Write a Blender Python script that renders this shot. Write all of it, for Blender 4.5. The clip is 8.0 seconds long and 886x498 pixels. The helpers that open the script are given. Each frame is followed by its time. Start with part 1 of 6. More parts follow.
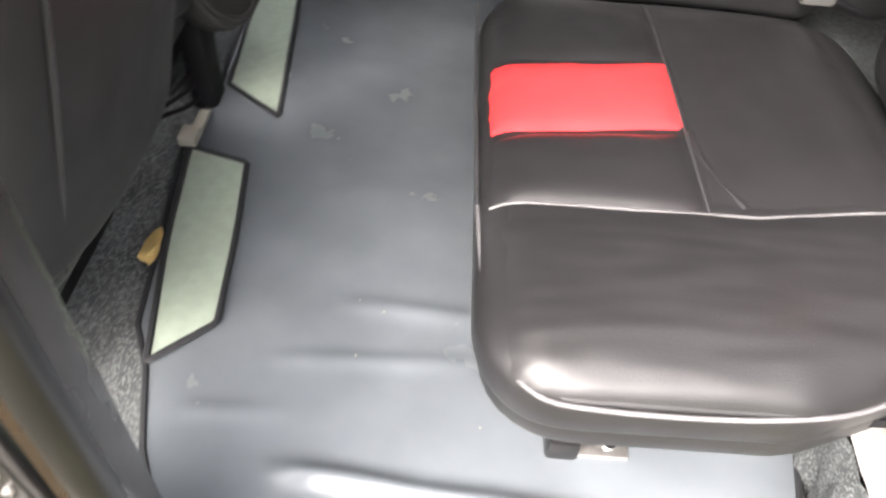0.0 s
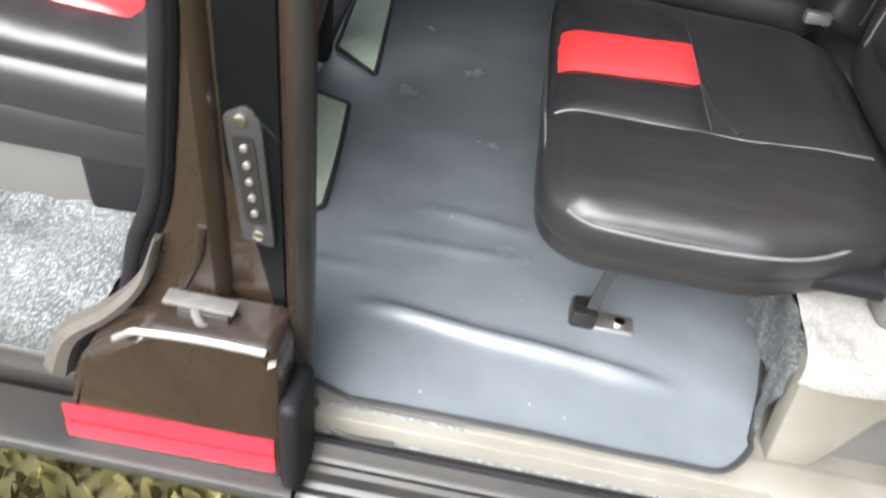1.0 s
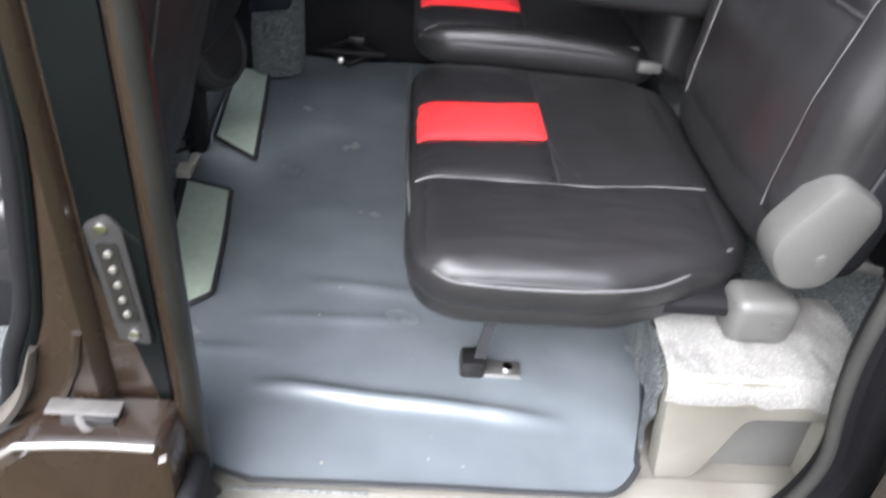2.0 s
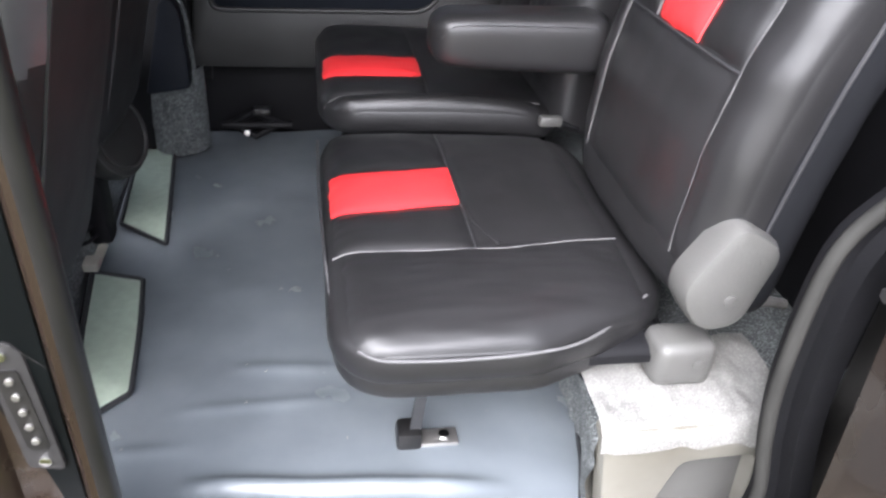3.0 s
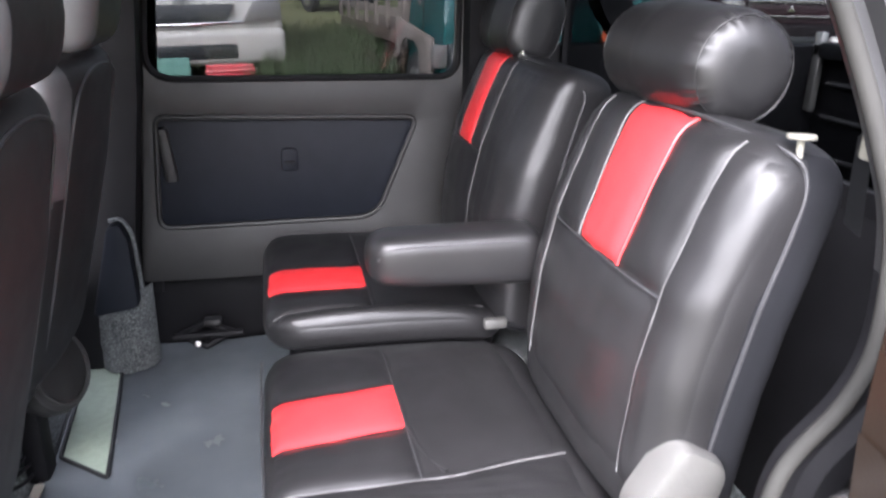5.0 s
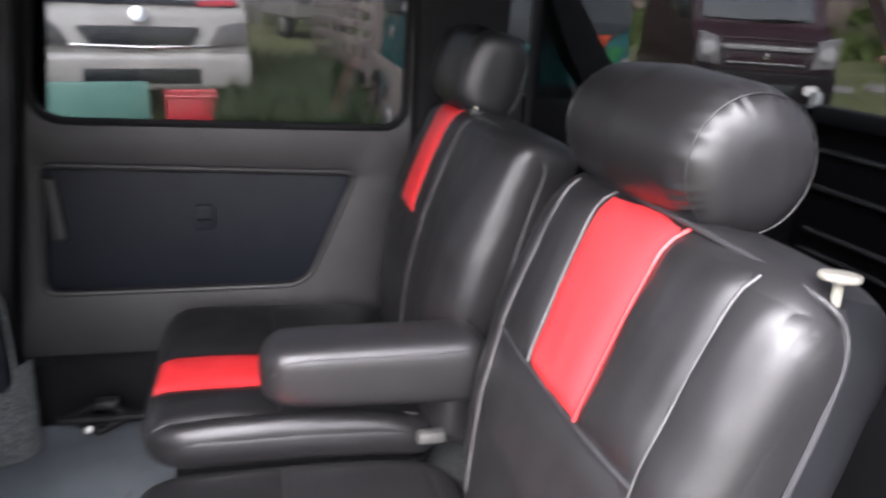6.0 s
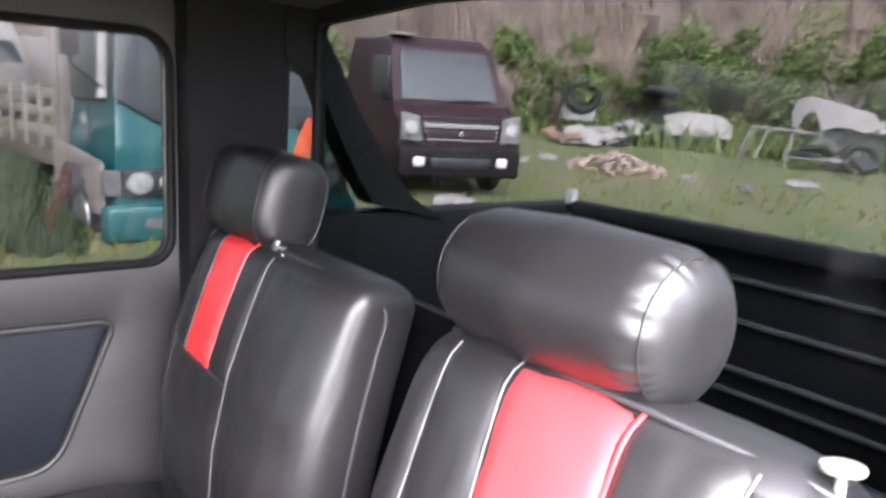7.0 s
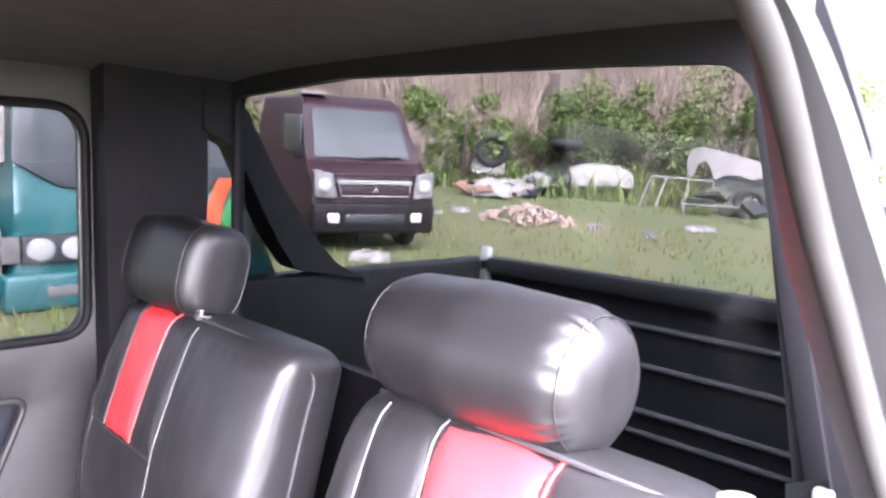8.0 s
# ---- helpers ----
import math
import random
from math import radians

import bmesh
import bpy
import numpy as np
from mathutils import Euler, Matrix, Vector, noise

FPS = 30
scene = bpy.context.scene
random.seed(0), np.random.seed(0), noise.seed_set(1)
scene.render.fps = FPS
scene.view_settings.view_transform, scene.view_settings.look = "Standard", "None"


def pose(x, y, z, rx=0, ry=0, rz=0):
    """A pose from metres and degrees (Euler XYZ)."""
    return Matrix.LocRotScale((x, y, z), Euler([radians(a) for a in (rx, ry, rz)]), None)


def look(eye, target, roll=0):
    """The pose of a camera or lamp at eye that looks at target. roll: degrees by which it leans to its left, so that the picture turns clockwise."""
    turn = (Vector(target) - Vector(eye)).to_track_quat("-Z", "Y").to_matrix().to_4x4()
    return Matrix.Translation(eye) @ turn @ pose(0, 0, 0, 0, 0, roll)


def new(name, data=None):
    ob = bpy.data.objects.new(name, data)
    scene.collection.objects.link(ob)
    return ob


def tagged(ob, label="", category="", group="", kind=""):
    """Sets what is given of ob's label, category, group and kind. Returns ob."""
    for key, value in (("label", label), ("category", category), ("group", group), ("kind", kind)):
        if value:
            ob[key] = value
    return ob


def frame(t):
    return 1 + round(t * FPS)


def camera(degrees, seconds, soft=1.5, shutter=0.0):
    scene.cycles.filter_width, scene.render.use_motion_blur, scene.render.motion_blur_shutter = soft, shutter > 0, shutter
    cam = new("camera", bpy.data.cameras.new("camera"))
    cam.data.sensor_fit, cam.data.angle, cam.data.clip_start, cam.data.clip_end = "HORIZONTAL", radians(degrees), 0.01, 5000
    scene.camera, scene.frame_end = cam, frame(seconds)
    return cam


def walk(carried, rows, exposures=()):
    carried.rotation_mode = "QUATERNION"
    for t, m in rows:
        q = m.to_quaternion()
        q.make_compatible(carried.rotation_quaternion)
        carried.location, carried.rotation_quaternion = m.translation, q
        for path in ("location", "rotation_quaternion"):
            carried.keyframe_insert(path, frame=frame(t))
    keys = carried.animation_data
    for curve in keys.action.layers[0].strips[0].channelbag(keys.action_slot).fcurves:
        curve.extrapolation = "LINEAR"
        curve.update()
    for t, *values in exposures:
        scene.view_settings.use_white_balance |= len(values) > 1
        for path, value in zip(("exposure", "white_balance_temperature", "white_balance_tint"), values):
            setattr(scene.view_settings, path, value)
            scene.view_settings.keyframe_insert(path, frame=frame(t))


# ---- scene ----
cam = camera(62.3, 8.0, soft=2.3, shutter=0.5)
PATH = [
    (0, (0.125, -0.163, 0.722), (0.131, 1.223, -0.72), 4.1),
    (0.3, (0.143, -0.219, 0.73), (0.041, 1.2, -0.676), 5.6),
    (0.5, (0.127, -0.292, 0.746), (0.021, 1.242, -0.533), 7.3),
    (0.8, (0.097, -0.42, 0.753), (0.048, 1.109, -0.535), 8.5),
    (1, (0.086, -0.482, 0.752), (0.034, 0.993, -0.597), 9.6),
    (1.5, (0.112, -0.533, 0.779), (0.099, 0.981, -0.528), 7.3),
    (2, (0.138, -0.512, 0.797), (0.28, 1.08, -0.405), 6.8),
    (2.2, (0.132, -0.503, 0.813), (0.313, 1.115, -0.348), 7.1),
    (3.3, (0.15, -0.492, 0.835), (0.521, 1.183, -0.193), 3.6),
    (3.5, (0.151, -0.501, 0.852), (0.52, 1.209, -0.118), 2.9),
    (4, (0.153, -0.505, 0.875), (0.538, 1.254, 0.004), 1.8),
    (4.5, (0.168, -0.512, 0.902), (0.575, 1.297, 0.154), 0.7),
    (4.7, (0.176, -0.496, 0.902), (0.613, 1.314, 0.173), 0.9),
    (5.8, (0.292, -0.288, 0.94), (0.676, 1.575, 0.322), 3.2),
    (6, (0.318, -0.217, 0.925), (0.825, 1.616, 0.304), 3.9),
    (6.2, (0.304, -0.165, 0.931), (0.987, 1.616, 0.331), 4.4),
    (6.5, (0.267, -0.084, 0.947), (1.209, 1.602, 0.431), 3.3),
    (7, (0.231, -0.003, 0.982), (1.439, 1.543, 0.598), 3.4),
    (7.5, (0.195, -0.01, 1.003), (1.534, 1.454, 0.75), 3.3),
    (8, (0.197, -0.03, 1.002), (1.587, 1.389, 0.772), 2.3),
]
EXPOSURES = [(0.0, 3.12, 6850, 15), (0.5, 2.85, 6650, 14), (0.9, 2.35, 6400, 11), (2.2, 2.25, 6050, 13), (4.7, 3.1, 6050, 17), (5.8, 2.9, 6150, 18), (6.2, 2.7, 6200, 18), (6.6, 3.4, 6200, 17), (7.1, 4.25, 6050, 19), (7.5, 4.75, 5950, 24), (8.0, 4.8, 5950, 27)]
walk(cam, [(t, look(eye, target, roll)) for t, eye, target, roll in PATH], EXPOSURES)

# ---- world and light ----
world = bpy.data.worlds.new("sky")
scene.world = world
world.use_nodes = True
wn, wl = world.node_tree.nodes, world.node_tree.links
sky = wn.new("ShaderNodeTexSky")
sky.sky_type, sky.sun_disc = "NISHITA", False
sky.sun_elevation, sky.sun_rotation = radians(44), radians(207)
sky.air_density, sky.dust_density = 1.0, 4.0
pale = wn.new("ShaderNodeHueSaturation")
pale.inputs["Saturation"].default_value = 0.25
wl.new(sky.outputs["Color"], pale.inputs["Color"])
wl.new(pale.outputs["Color"], wn["Background"].inputs["Color"])
wn["Background"].inputs["Strength"].default_value = 0.13
sun = new("sun", bpy.data.lights.new("sun", "SUN"))
sun.data.energy, sun.data.angle, sun.data.color = 2.3, radians(65), (1.0, 0.97, 0.94)
sun.matrix_world = look((-3.6, -7.0, 7.6), (0, 0, 0))


# ---- materials ----
def material(name, color, rough=0.5, metal=0.0, vary=0.25, scale=20.0, bump=0.0, bump_scale=200.0, second=None, coat=0.0, spec=0.5, large=2.5, rand=0.0, bump2=0.0, bump2_scale=12.0):
    """A surface with two scales of colour variation, uneven gloss and fine relief."""
    m = bpy.data.materials.new(name)
    m.use_nodes = True
    n, l = m.node_tree.nodes, m.node_tree.links
    b = n["Principled BSDF"]
    b.inputs["Metallic"].default_value = metal
    b.inputs["Coat Weight"].default_value = coat
    b.inputs["Specular IOR Level"].default_value = spec
    tc = n.new("ShaderNodeTexCoord")
    fine, broad = n.new("ShaderNodeTexNoise"), n.new("ShaderNodeTexNoise")
    fine.inputs["Scale"].default_value, fine.inputs["Detail"].default_value = scale, 6
    broad.inputs["Scale"].default_value, broad.inputs["Detail"].default_value = large, 4
    for t in (fine, broad):
        l.new(tc.outputs["Object"], t.inputs["Vector"])
    both = n.new("ShaderNodeMath")
    both.operation = "ADD"
    l.new(fine.outputs["Fac"], both.inputs[0])
    l.new(broad.outputs["Fac"], both.inputs[1])
    ramp = n.new("ShaderNodeMapRange")
    ramp.inputs["From Min"].default_value, ramp.inputs["From Max"].default_value = 0.65, 1.38
    l.new(both.outputs[0], ramp.inputs["Value"])
    mix = n.new("ShaderNodeMix")
    mix.data_type = "RGBA"
    c2 = second or tuple(c * (1 - vary) for c in color)
    c1 = color if second else tuple(min(1, c * (1 + vary)) for c in color)
    mix.inputs["A"].default_value, mix.inputs["B"].default_value = (*c1, 1), (*c2, 1)
    l.new(ramp.outputs[0], mix.inputs["Factor"])
    out = mix.outputs["Result"]
    if rand:
        info, hsv, mr = n.new("ShaderNodeObjectInfo"), n.new("ShaderNodeHueSaturation"), n.new("ShaderNodeMapRange")
        mr.inputs["To Min"].default_value, mr.inputs["To Max"].default_value = 1 - rand, 1 + rand
        l.new(info.outputs["Random"], mr.inputs["Value"])
        l.new(mr.outputs[0], hsv.inputs["Value"])
        l.new(out, hsv.inputs["Color"])
        out = hsv.outputs["Color"]
    l.new(out, b.inputs["Base Color"])
    rr = n.new("ShaderNodeMapRange")
    rr.inputs["To Min"].default_value, rr.inputs["To Max"].default_value = max(0.02, rough - 0.08), min(1, rough + 0.08)
    l.new(fine.outputs["Fac"], rr.inputs["Value"])
    l.new(rr.outputs[0], b.inputs["Roughness"])
    last = None
    for amount, size, dist in ((bump, bump_scale, 0.002), (bump2, bump2_scale, 0.02)):
        if amount:
            t, bp = n.new("ShaderNodeTexNoise"), n.new("ShaderNodeBump")
            t.inputs["Scale"].default_value, t.inputs["Detail"].default_value = size, 3
            l.new(tc.outputs["Object"], t.inputs["Vector"])
            bp.inputs["Strength"].default_value, bp.inputs["Distance"].default_value = amount, dist
            l.new(t.outputs["Fac"], bp.inputs["Height"])
            if last:
                l.new(last.outputs["Normal"], bp.inputs["Normal"])
            l.new(bp.outputs["Normal"], b.inputs["Normal"])
            last = bp
    return m


LEATHER = material("black_leather", (0.0125, 0.0122, 0.0128), 0.40, vary=0.3, bump=0.12, bump_scale=700, bump2=0.05, bump2_scale=9, spec=0.52)
RED = material("red_leather", (0.74, 0.034, 0.037), 0.33, vary=0.08, bump=0.12, bump_scale=700, bump2=0.04, bump2_scale=9)
STITCH = material("grey_piping", (0.085, 0.083, 0.085), 0.45, bump=0.5, bump_scale=300)
DARKPIPE = material("black_piping", (0.03, 0.03, 0.032), 0.4, bump=0.5, bump_scale=300)
VINYL = material("grey_vinyl", (0.105, 0.118, 0.129), 0.25, vary=0.22, scale=9, bump=0.06, bump_scale=500, bump2=0.35, bump2_scale=5, large=1.5)
PATCH = material("green_grey_cloth", (0.30, 0.36, 0.29), 0.85, vary=0.12, scale=60, bump=0.5, bump_scale=700)
BINDING = material("black_binding", (0.015, 0.016, 0.018), 0.7, bump=0.4, bump_scale=600)
BROWNBLACK = material("brown_black_paint", (0.017, 0.0112, 0.0078), 0.27, vary=0.35, scale=6, coat=0.25, bump=0.1, bump_scale=300)
BLACKPAINT = material("worn_black_paint", (0.006, 0.006, 0.0065), 0.35, vary=0.5, scale=10, second=(0.014, 0.013, 0.012))
BLACKPLASTIC = material("black_plastic", (0.006, 0.006, 0.007), 0.6, spec=0.18, bump=0.3, bump_scale=500)
SEATBACK = material("seat_back_black_vinyl", (0.014, 0.0138, 0.014), 0.55, vary=0.2, bump=0.15, bump_scale=700)
# Lighter copy of the seat cover: daylight sheen on near sides, painted grey.
SEATSIDE = material("side_vinyl_painted_sheen", (0.095, 0.094, 0.096), 0.34, vary=0.2, bump=0.12, bump_scale=700)
GUSSET = material("matte_black_side_vinyl", (0.009, 0.0095, 0.0115), 0.75, vary=0.2, bump=0.15, bump_scale=700, spec=0.2)
RUBBER = material("grey_rubber_seal", (0.030, 0.0295, 0.0275), 0.75, vary=0.3, scale=14, spec=0.15)
FLANGE = material("weathered_grey_brown_paint", (0.050, 0.044, 0.037), 0.6, vary=0.35, scale=25)
STICKER = material("red_sticker", (0.55, 0.02, 0.035), 0.4, vary=0.15, scale=40)
BEIGE = material("beige_paint", (0.168, 0.163, 0.143), 0.42, vary=0.14, scale=9, second=(0.105, 0.098, 0.080), large=6)
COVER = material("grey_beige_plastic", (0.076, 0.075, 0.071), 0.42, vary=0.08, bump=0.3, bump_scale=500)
TRIM = material("grey_door_trim", (0.021, 0.0208, 0.0203), 0.5, vary=0.12, bump=0.35, bump_scale=450)
TRIMBLUE = material("dark_blue_grey_vinyl", (0.0045, 0.0065, 0.0115), 0.6, spec=0.3, vary=0.15, bump=0.3, bump_scale=300)
RUBBED = material("rubbed_metal", (0.11, 0.105, 0.10), 0.5, metal=0.3, vary=0.5, scale=60)
METAL = material("dull_metal", (0.45, 0.44, 0.42), 0.35, metal=0.9, vary=0.3, scale=40)
CHROME = material("chrome", (0.75, 0.75, 0.74), 0.12, metal=1.0, vary=0.05)
IVORY = material("ivory_plastic", (0.25, 0.24, 0.205), 0.4, vary=0.08)
HEADLINER = material("dark_headliner", (0.028, 0.028, 0.031), 0.8, vary=0.15, bump=0.4, bump_scale=350)
SILLPAINT = material("dusty_grey_black_paint", (0.011, 0.0115, 0.012), 0.3, vary=0.3, scale=12, second=(0.026, 0.024, 0.020), large=9)
GLOSSBLACK = material("gloss_black_paint", (0.0024, 0.0030, 0.0032), 0.35, vary=0.4, scale=14, spec=0.12)
BEDBLACK = material("matt_black_bed_paint", (0.004, 0.004, 0.005), 0.6, spec=0.15, vary=0.4, scale=6)
DARKMETAL = material("dark_grey_metal", (0.030, 0.029, 0.029), 0.45, metal=0.4, vary=0.3, scale=50)
RUST = material("rusty_brown", (0.13, 0.075, 0.045), 0.8, vary=0.4, scale=40)
DIRT = material("caked_brown_dirt", (0.05, 0.037, 0.026), 0.9, vary=0.4, scale=60, bump=0.6, bump_scale=300)
YELLOWISH = material("yellowish_paper", (0.38, 0.27, 0.10), 0.8, vary=0.3, scale=60)
PILLARGREY = material("dusty_grey_pillar_paint", (0.024, 0.024, 0.025), 0.4, vary=0.2, scale=9)
# Lighter than the tailgate panel: highlights along the ribs are painted in.
RIBPAINT = material("rib_highlight_paint", (0.035, 0.035, 0.037), 0.35, vary=0.4, scale=25)


def flake_carpet(name, base, worn, fleck):
    """Silver-flecked felt carpet."""
    m = material(name, base, 0.75, scale=14, second=worn, large=6, bump=0.8, bump_scale=500)
    n, l = m.node_tree.nodes, m.node_tree.links
    b, mix = n["Principled BSDF"], n["Mix"]
    v, r, top = n.new("ShaderNodeTexVoronoi"), n.new("ShaderNodeMapRange"), n.new("ShaderNodeMix")
    v.inputs["Scale"].default_value = 520
    r.inputs["From Min"].default_value, r.inputs["From Max"].default_value = 0.62, 0.66
    top.data_type = "RGBA"
    l.new(n["Texture Coordinate"].outputs["Object"], v.inputs["Vector"])
    l.new(v.outputs["Color"], r.inputs["Value"])
    l.new(r.outputs[0], top.inputs["Factor"])
    l.new(mix.outputs["Result"], top.inputs["A"])
    top.inputs["B"].default_value = (*fleck, 1)
    l.new(top.outputs["Result"], b.inputs["Base Color"])
    return m


CARPET = flake_carpet("flecked_carpet", (0.082, 0.090, 0.090), (0.028, 0.031, 0.031), (0.17, 0.182, 0.182))
PALECARPET = flake_carpet("worn_pale_flecked_carpet", (0.185, 0.182, 0.170), (0.135, 0.133, 0.125), (0.21, 0.207, 0.195))


def glass_material(name, tint=(0.345, 0.355, 0.36)):
    m = bpy.data.materials.new(name)
    m.use_nodes = True
    n, l = m.node_tree.nodes, m.node_tree.links
    n.remove(n["Principled BSDF"])
    clear, gloss, mix, fres = n.new("ShaderNodeBsdfTransparent"), n.new("ShaderNodeBsdfGlossy"), n.new("ShaderNodeMixShader"), n.new("ShaderNodeLayerWeight")
    clear.inputs["Color"].default_value = (*tint, 1)
    gloss.inputs["Roughness"].default_value = 0.03
    fres.inputs["Blend"].default_value = 0.5
    power, scaled = n.new("ShaderNodeMath"), n.new("ShaderNodeMath")
    power.operation, scaled.operation = "POWER", "MULTIPLY_ADD"
    power.inputs[1].default_value = 4.0
    scaled.inputs[1].default_value, scaled.inputs[2].default_value = 0.5, 0.015
    l.new(fres.outputs["Facing"], power.inputs[0])
    l.new(power.outputs[0], scaled.inputs[0])
    l.new(scaled.outputs[0], mix.inputs["Fac"])
    l.new(clear.outputs[0], mix.inputs[1])
    l.new(gloss.outputs[0], mix.inputs[2])
    l.new(mix.outputs[0], n["Material Output"].inputs["Surface"])
    return m


GLASS = glass_material("window_glass")
WINDSHIELD = material("dark_windshield", (0.042, 0.046, 0.048), 0.35, vary=0.25, scale=3, spec=0.25)


# ---- mesh helpers ----
def link(name, bm, mat, smooth=True):
    me = bpy.data.meshes.new(name)
    bmesh.ops.recalc_face_normals(bm, faces=bm.faces)
    bm.to_mesh(me)
    bm.free()
    for mm in mat if isinstance(mat, (list, tuple)) else (mat,):
        me.materials.append(mm)
    if smooth:
        me.polygons.foreach_set("use_smooth", [True] * len(me.polygons))
        me.set_sharp_from_angle(angle=radians(38))
    return new(name, me)


def part(name, bm, mat, parent, label="", smooth=True):
    ob = link(name, bm, mat, smooth)
    ob.parent = parent
    base = parent.matrix_basis.inverted() if parent.parent is None else Matrix.Identity(4)
    ob.matrix_parent_inverse = base
    return tagged(ob, label)


def thing(name, at, label, category, group="", kind=""):
    ob = new(name)
    ob.empty_display_size = 0.05
    ob.location = at
    return tagged(ob, label, category, group, kind)


def solid(name, bm, mat, label, category="", kind="", smooth=True, group=""):
    return tagged(link(name, bm, mat, smooth), label, category, group, kind)


def box(x0, x1, y0, y1, z0, z1, bevel=0.004, seg=2, bm=None):
    own = bmesh.new()
    bmesh.ops.create_cube(own, size=1)
    for v in own.verts:
        v.co = Vector((x0 + (v.co.x + 0.5) * (x1 - x0), y0 + (v.co.y + 0.5) * (y1 - y0), z0 + (v.co.z + 0.5) * (z1 - z0)))
    if bevel:
        bmesh.ops.bevel(own, geom=own.edges[:], offset=bevel, segments=seg, affect="EDGES", profile=0.5)
    return merge(bm, own)


def merge(bm, own):
    if bm is None:
        return own
    me = bpy.data.meshes.new("tmp")
    own.to_mesh(me)
    own.free()
    bm.from_mesh(me)
    bpy.data.meshes.remove(me)
    return bm


def loft(rings, cap=True, closed=True, bm=None):
    """A skin over rings of equal length."""
    own = bmesh.new()
    rows = [[own.verts.new(p) for p in r] for r in rings]
    n = len(rows[0])
    for a, b in zip(rows, rows[1:]):
        for i in range(n if closed else n - 1):
            j = (i + 1) % n
            own.faces.new((a[i], a[j], b[j], b[i]))
    if cap:
        own.faces.new(rows[0])
        own.faces.new(rows[-1])
    return merge(bm, own)


def tube(points, r, sides=8, bm=None, closed=False):
    pts = [Vector(p) for p in points]
    rings = []
    up = Vector((0, 0, 1))
    n = len(pts)
    for i, p in enumerate(pts):
        d = (pts[(i + 1) % n] - pts[i - 1]) if closed else (pts[min(i + 1, n - 1)] - pts[max(i - 1, 0)])
        d.normalize()
        if abs(d.dot(up)) > 0.95:
            up = Vector((1, 0, 0)) if abs(d.x) < 0.9 else Vector((0, 1, 0))
        a = d.cross(up).normalized()
        b = a.cross(d).normalized()
        up = b
        rr = r[i] if isinstance(r, (list, tuple)) else r
        rings.append([p + rr * (math.cos(t) * a + math.sin(t) * b) for t in (2 * math.pi * k / sides for k in range(sides))])
    if closed:
        rings.append(rings[0])
    return loft(rings, cap=not closed, bm=bm)


def spline(points, steps=6):
    """A smooth line through points."""
    p = [Vector(q) for q in points]
    p = [2 * p[0] - p[1]] + p + [2 * p[-1] - p[-2]]
    out = []
    for a, b, c, d in zip(p, p[1:], p[2:], p[3:]):
        for k in range(steps):
            t = k / steps
            out.append(0.5 * (2 * b + (c - a) * t + (2 * a - 5 * b + 4 * c - d) * t * t + (3 * b - a - 3 * c + d) * t**3))
    out.append(p[-2])
    return out


def fillet(poly, radii, seg=6):
    """A closed outline in the plane with rounded corners."""
    out, n = [], len(poly)
    for i, p in enumerate(poly):
        p, a, b = Vector(p), Vector(poly[i - 1]), Vector(poly[(i + 1) % n])
        r = radii[i] if isinstance(radii, (list, tuple)) else radii
        u, w = (a - p).normalized(), (b - p).normalized()
        if r <= 0:
            out.append(p)
            continue
        q0, q1 = p + u * r, p + w * r
        for k in range(seg + 1):
            t = k / seg
            out.append((1 - t) ** 2 * q0 + 2 * t * (1 - t) * p + t * t * q1)
    return out


def plate(outline, place, thick, bevel=0.003, holes=(), bm=None):
    """An outline (u, v), with holes, made solid: place(u, v, w) lays it into the world, w from 0 to thick."""
    own = bmesh.new()
    edges = []
    for loop in (outline, *holes):
        vs = [own.verts.new((q[0], q[1], 0)) for q in loop]
        edges += [own.edges.new((vs[i - 1], vs[i])) for i in range(len(vs))]
    bmesh.ops.triangle_fill(own, use_beauty=True, edges=edges)
    bmesh.ops.recalc_face_normals(own, faces=own.faces)
    top = bmesh.ops.extrude_face_region(own, geom=own.faces[:])
    for v in (g for g in top["geom"] if isinstance(g, bmesh.types.BMVert)):
        v.co.z = 1
    if bevel:
        rim = [e for e in own.edges if e.is_manifold and abs(e.verts[0].co.z - e.verts[1].co.z) < 1e-6 and e.verts[0].co.z > 0.5 and e.calc_face_angle(0) > 0.5]
        for v in own.verts:
            v.co.z *= thick
        bmesh.ops.bevel(own, geom=rim, offset=bevel, segments=2, affect="EDGES", profile=0.5)
    else:
        for v in own.verts:
            v.co.z *= thick
    for v in own.verts:
        v.co = Vector(place(*v.co))
    return merge(bm, own)


def disc(c, axis, r, thick, sides=20, bevel=0.002, bm=None):
    own = bmesh.new()
    bmesh.ops.create_cone(own, cap_ends=True, segments=sides, radius1=r, radius2=r, depth=thick)
    if bevel:
        bmesh.ops.bevel(own, geom=[e for e in own.edges if abs(e.verts[0].co.z - e.verts[1].co.z) < 1e-6], offset=bevel, segments=2, affect="EDGES", profile=0.5)
    q = Vector(axis).to_track_quat("Z", "Y")
    for v in own.verts:
        v.co = q @ v.co + Vector(c)
    return merge(bm, own)


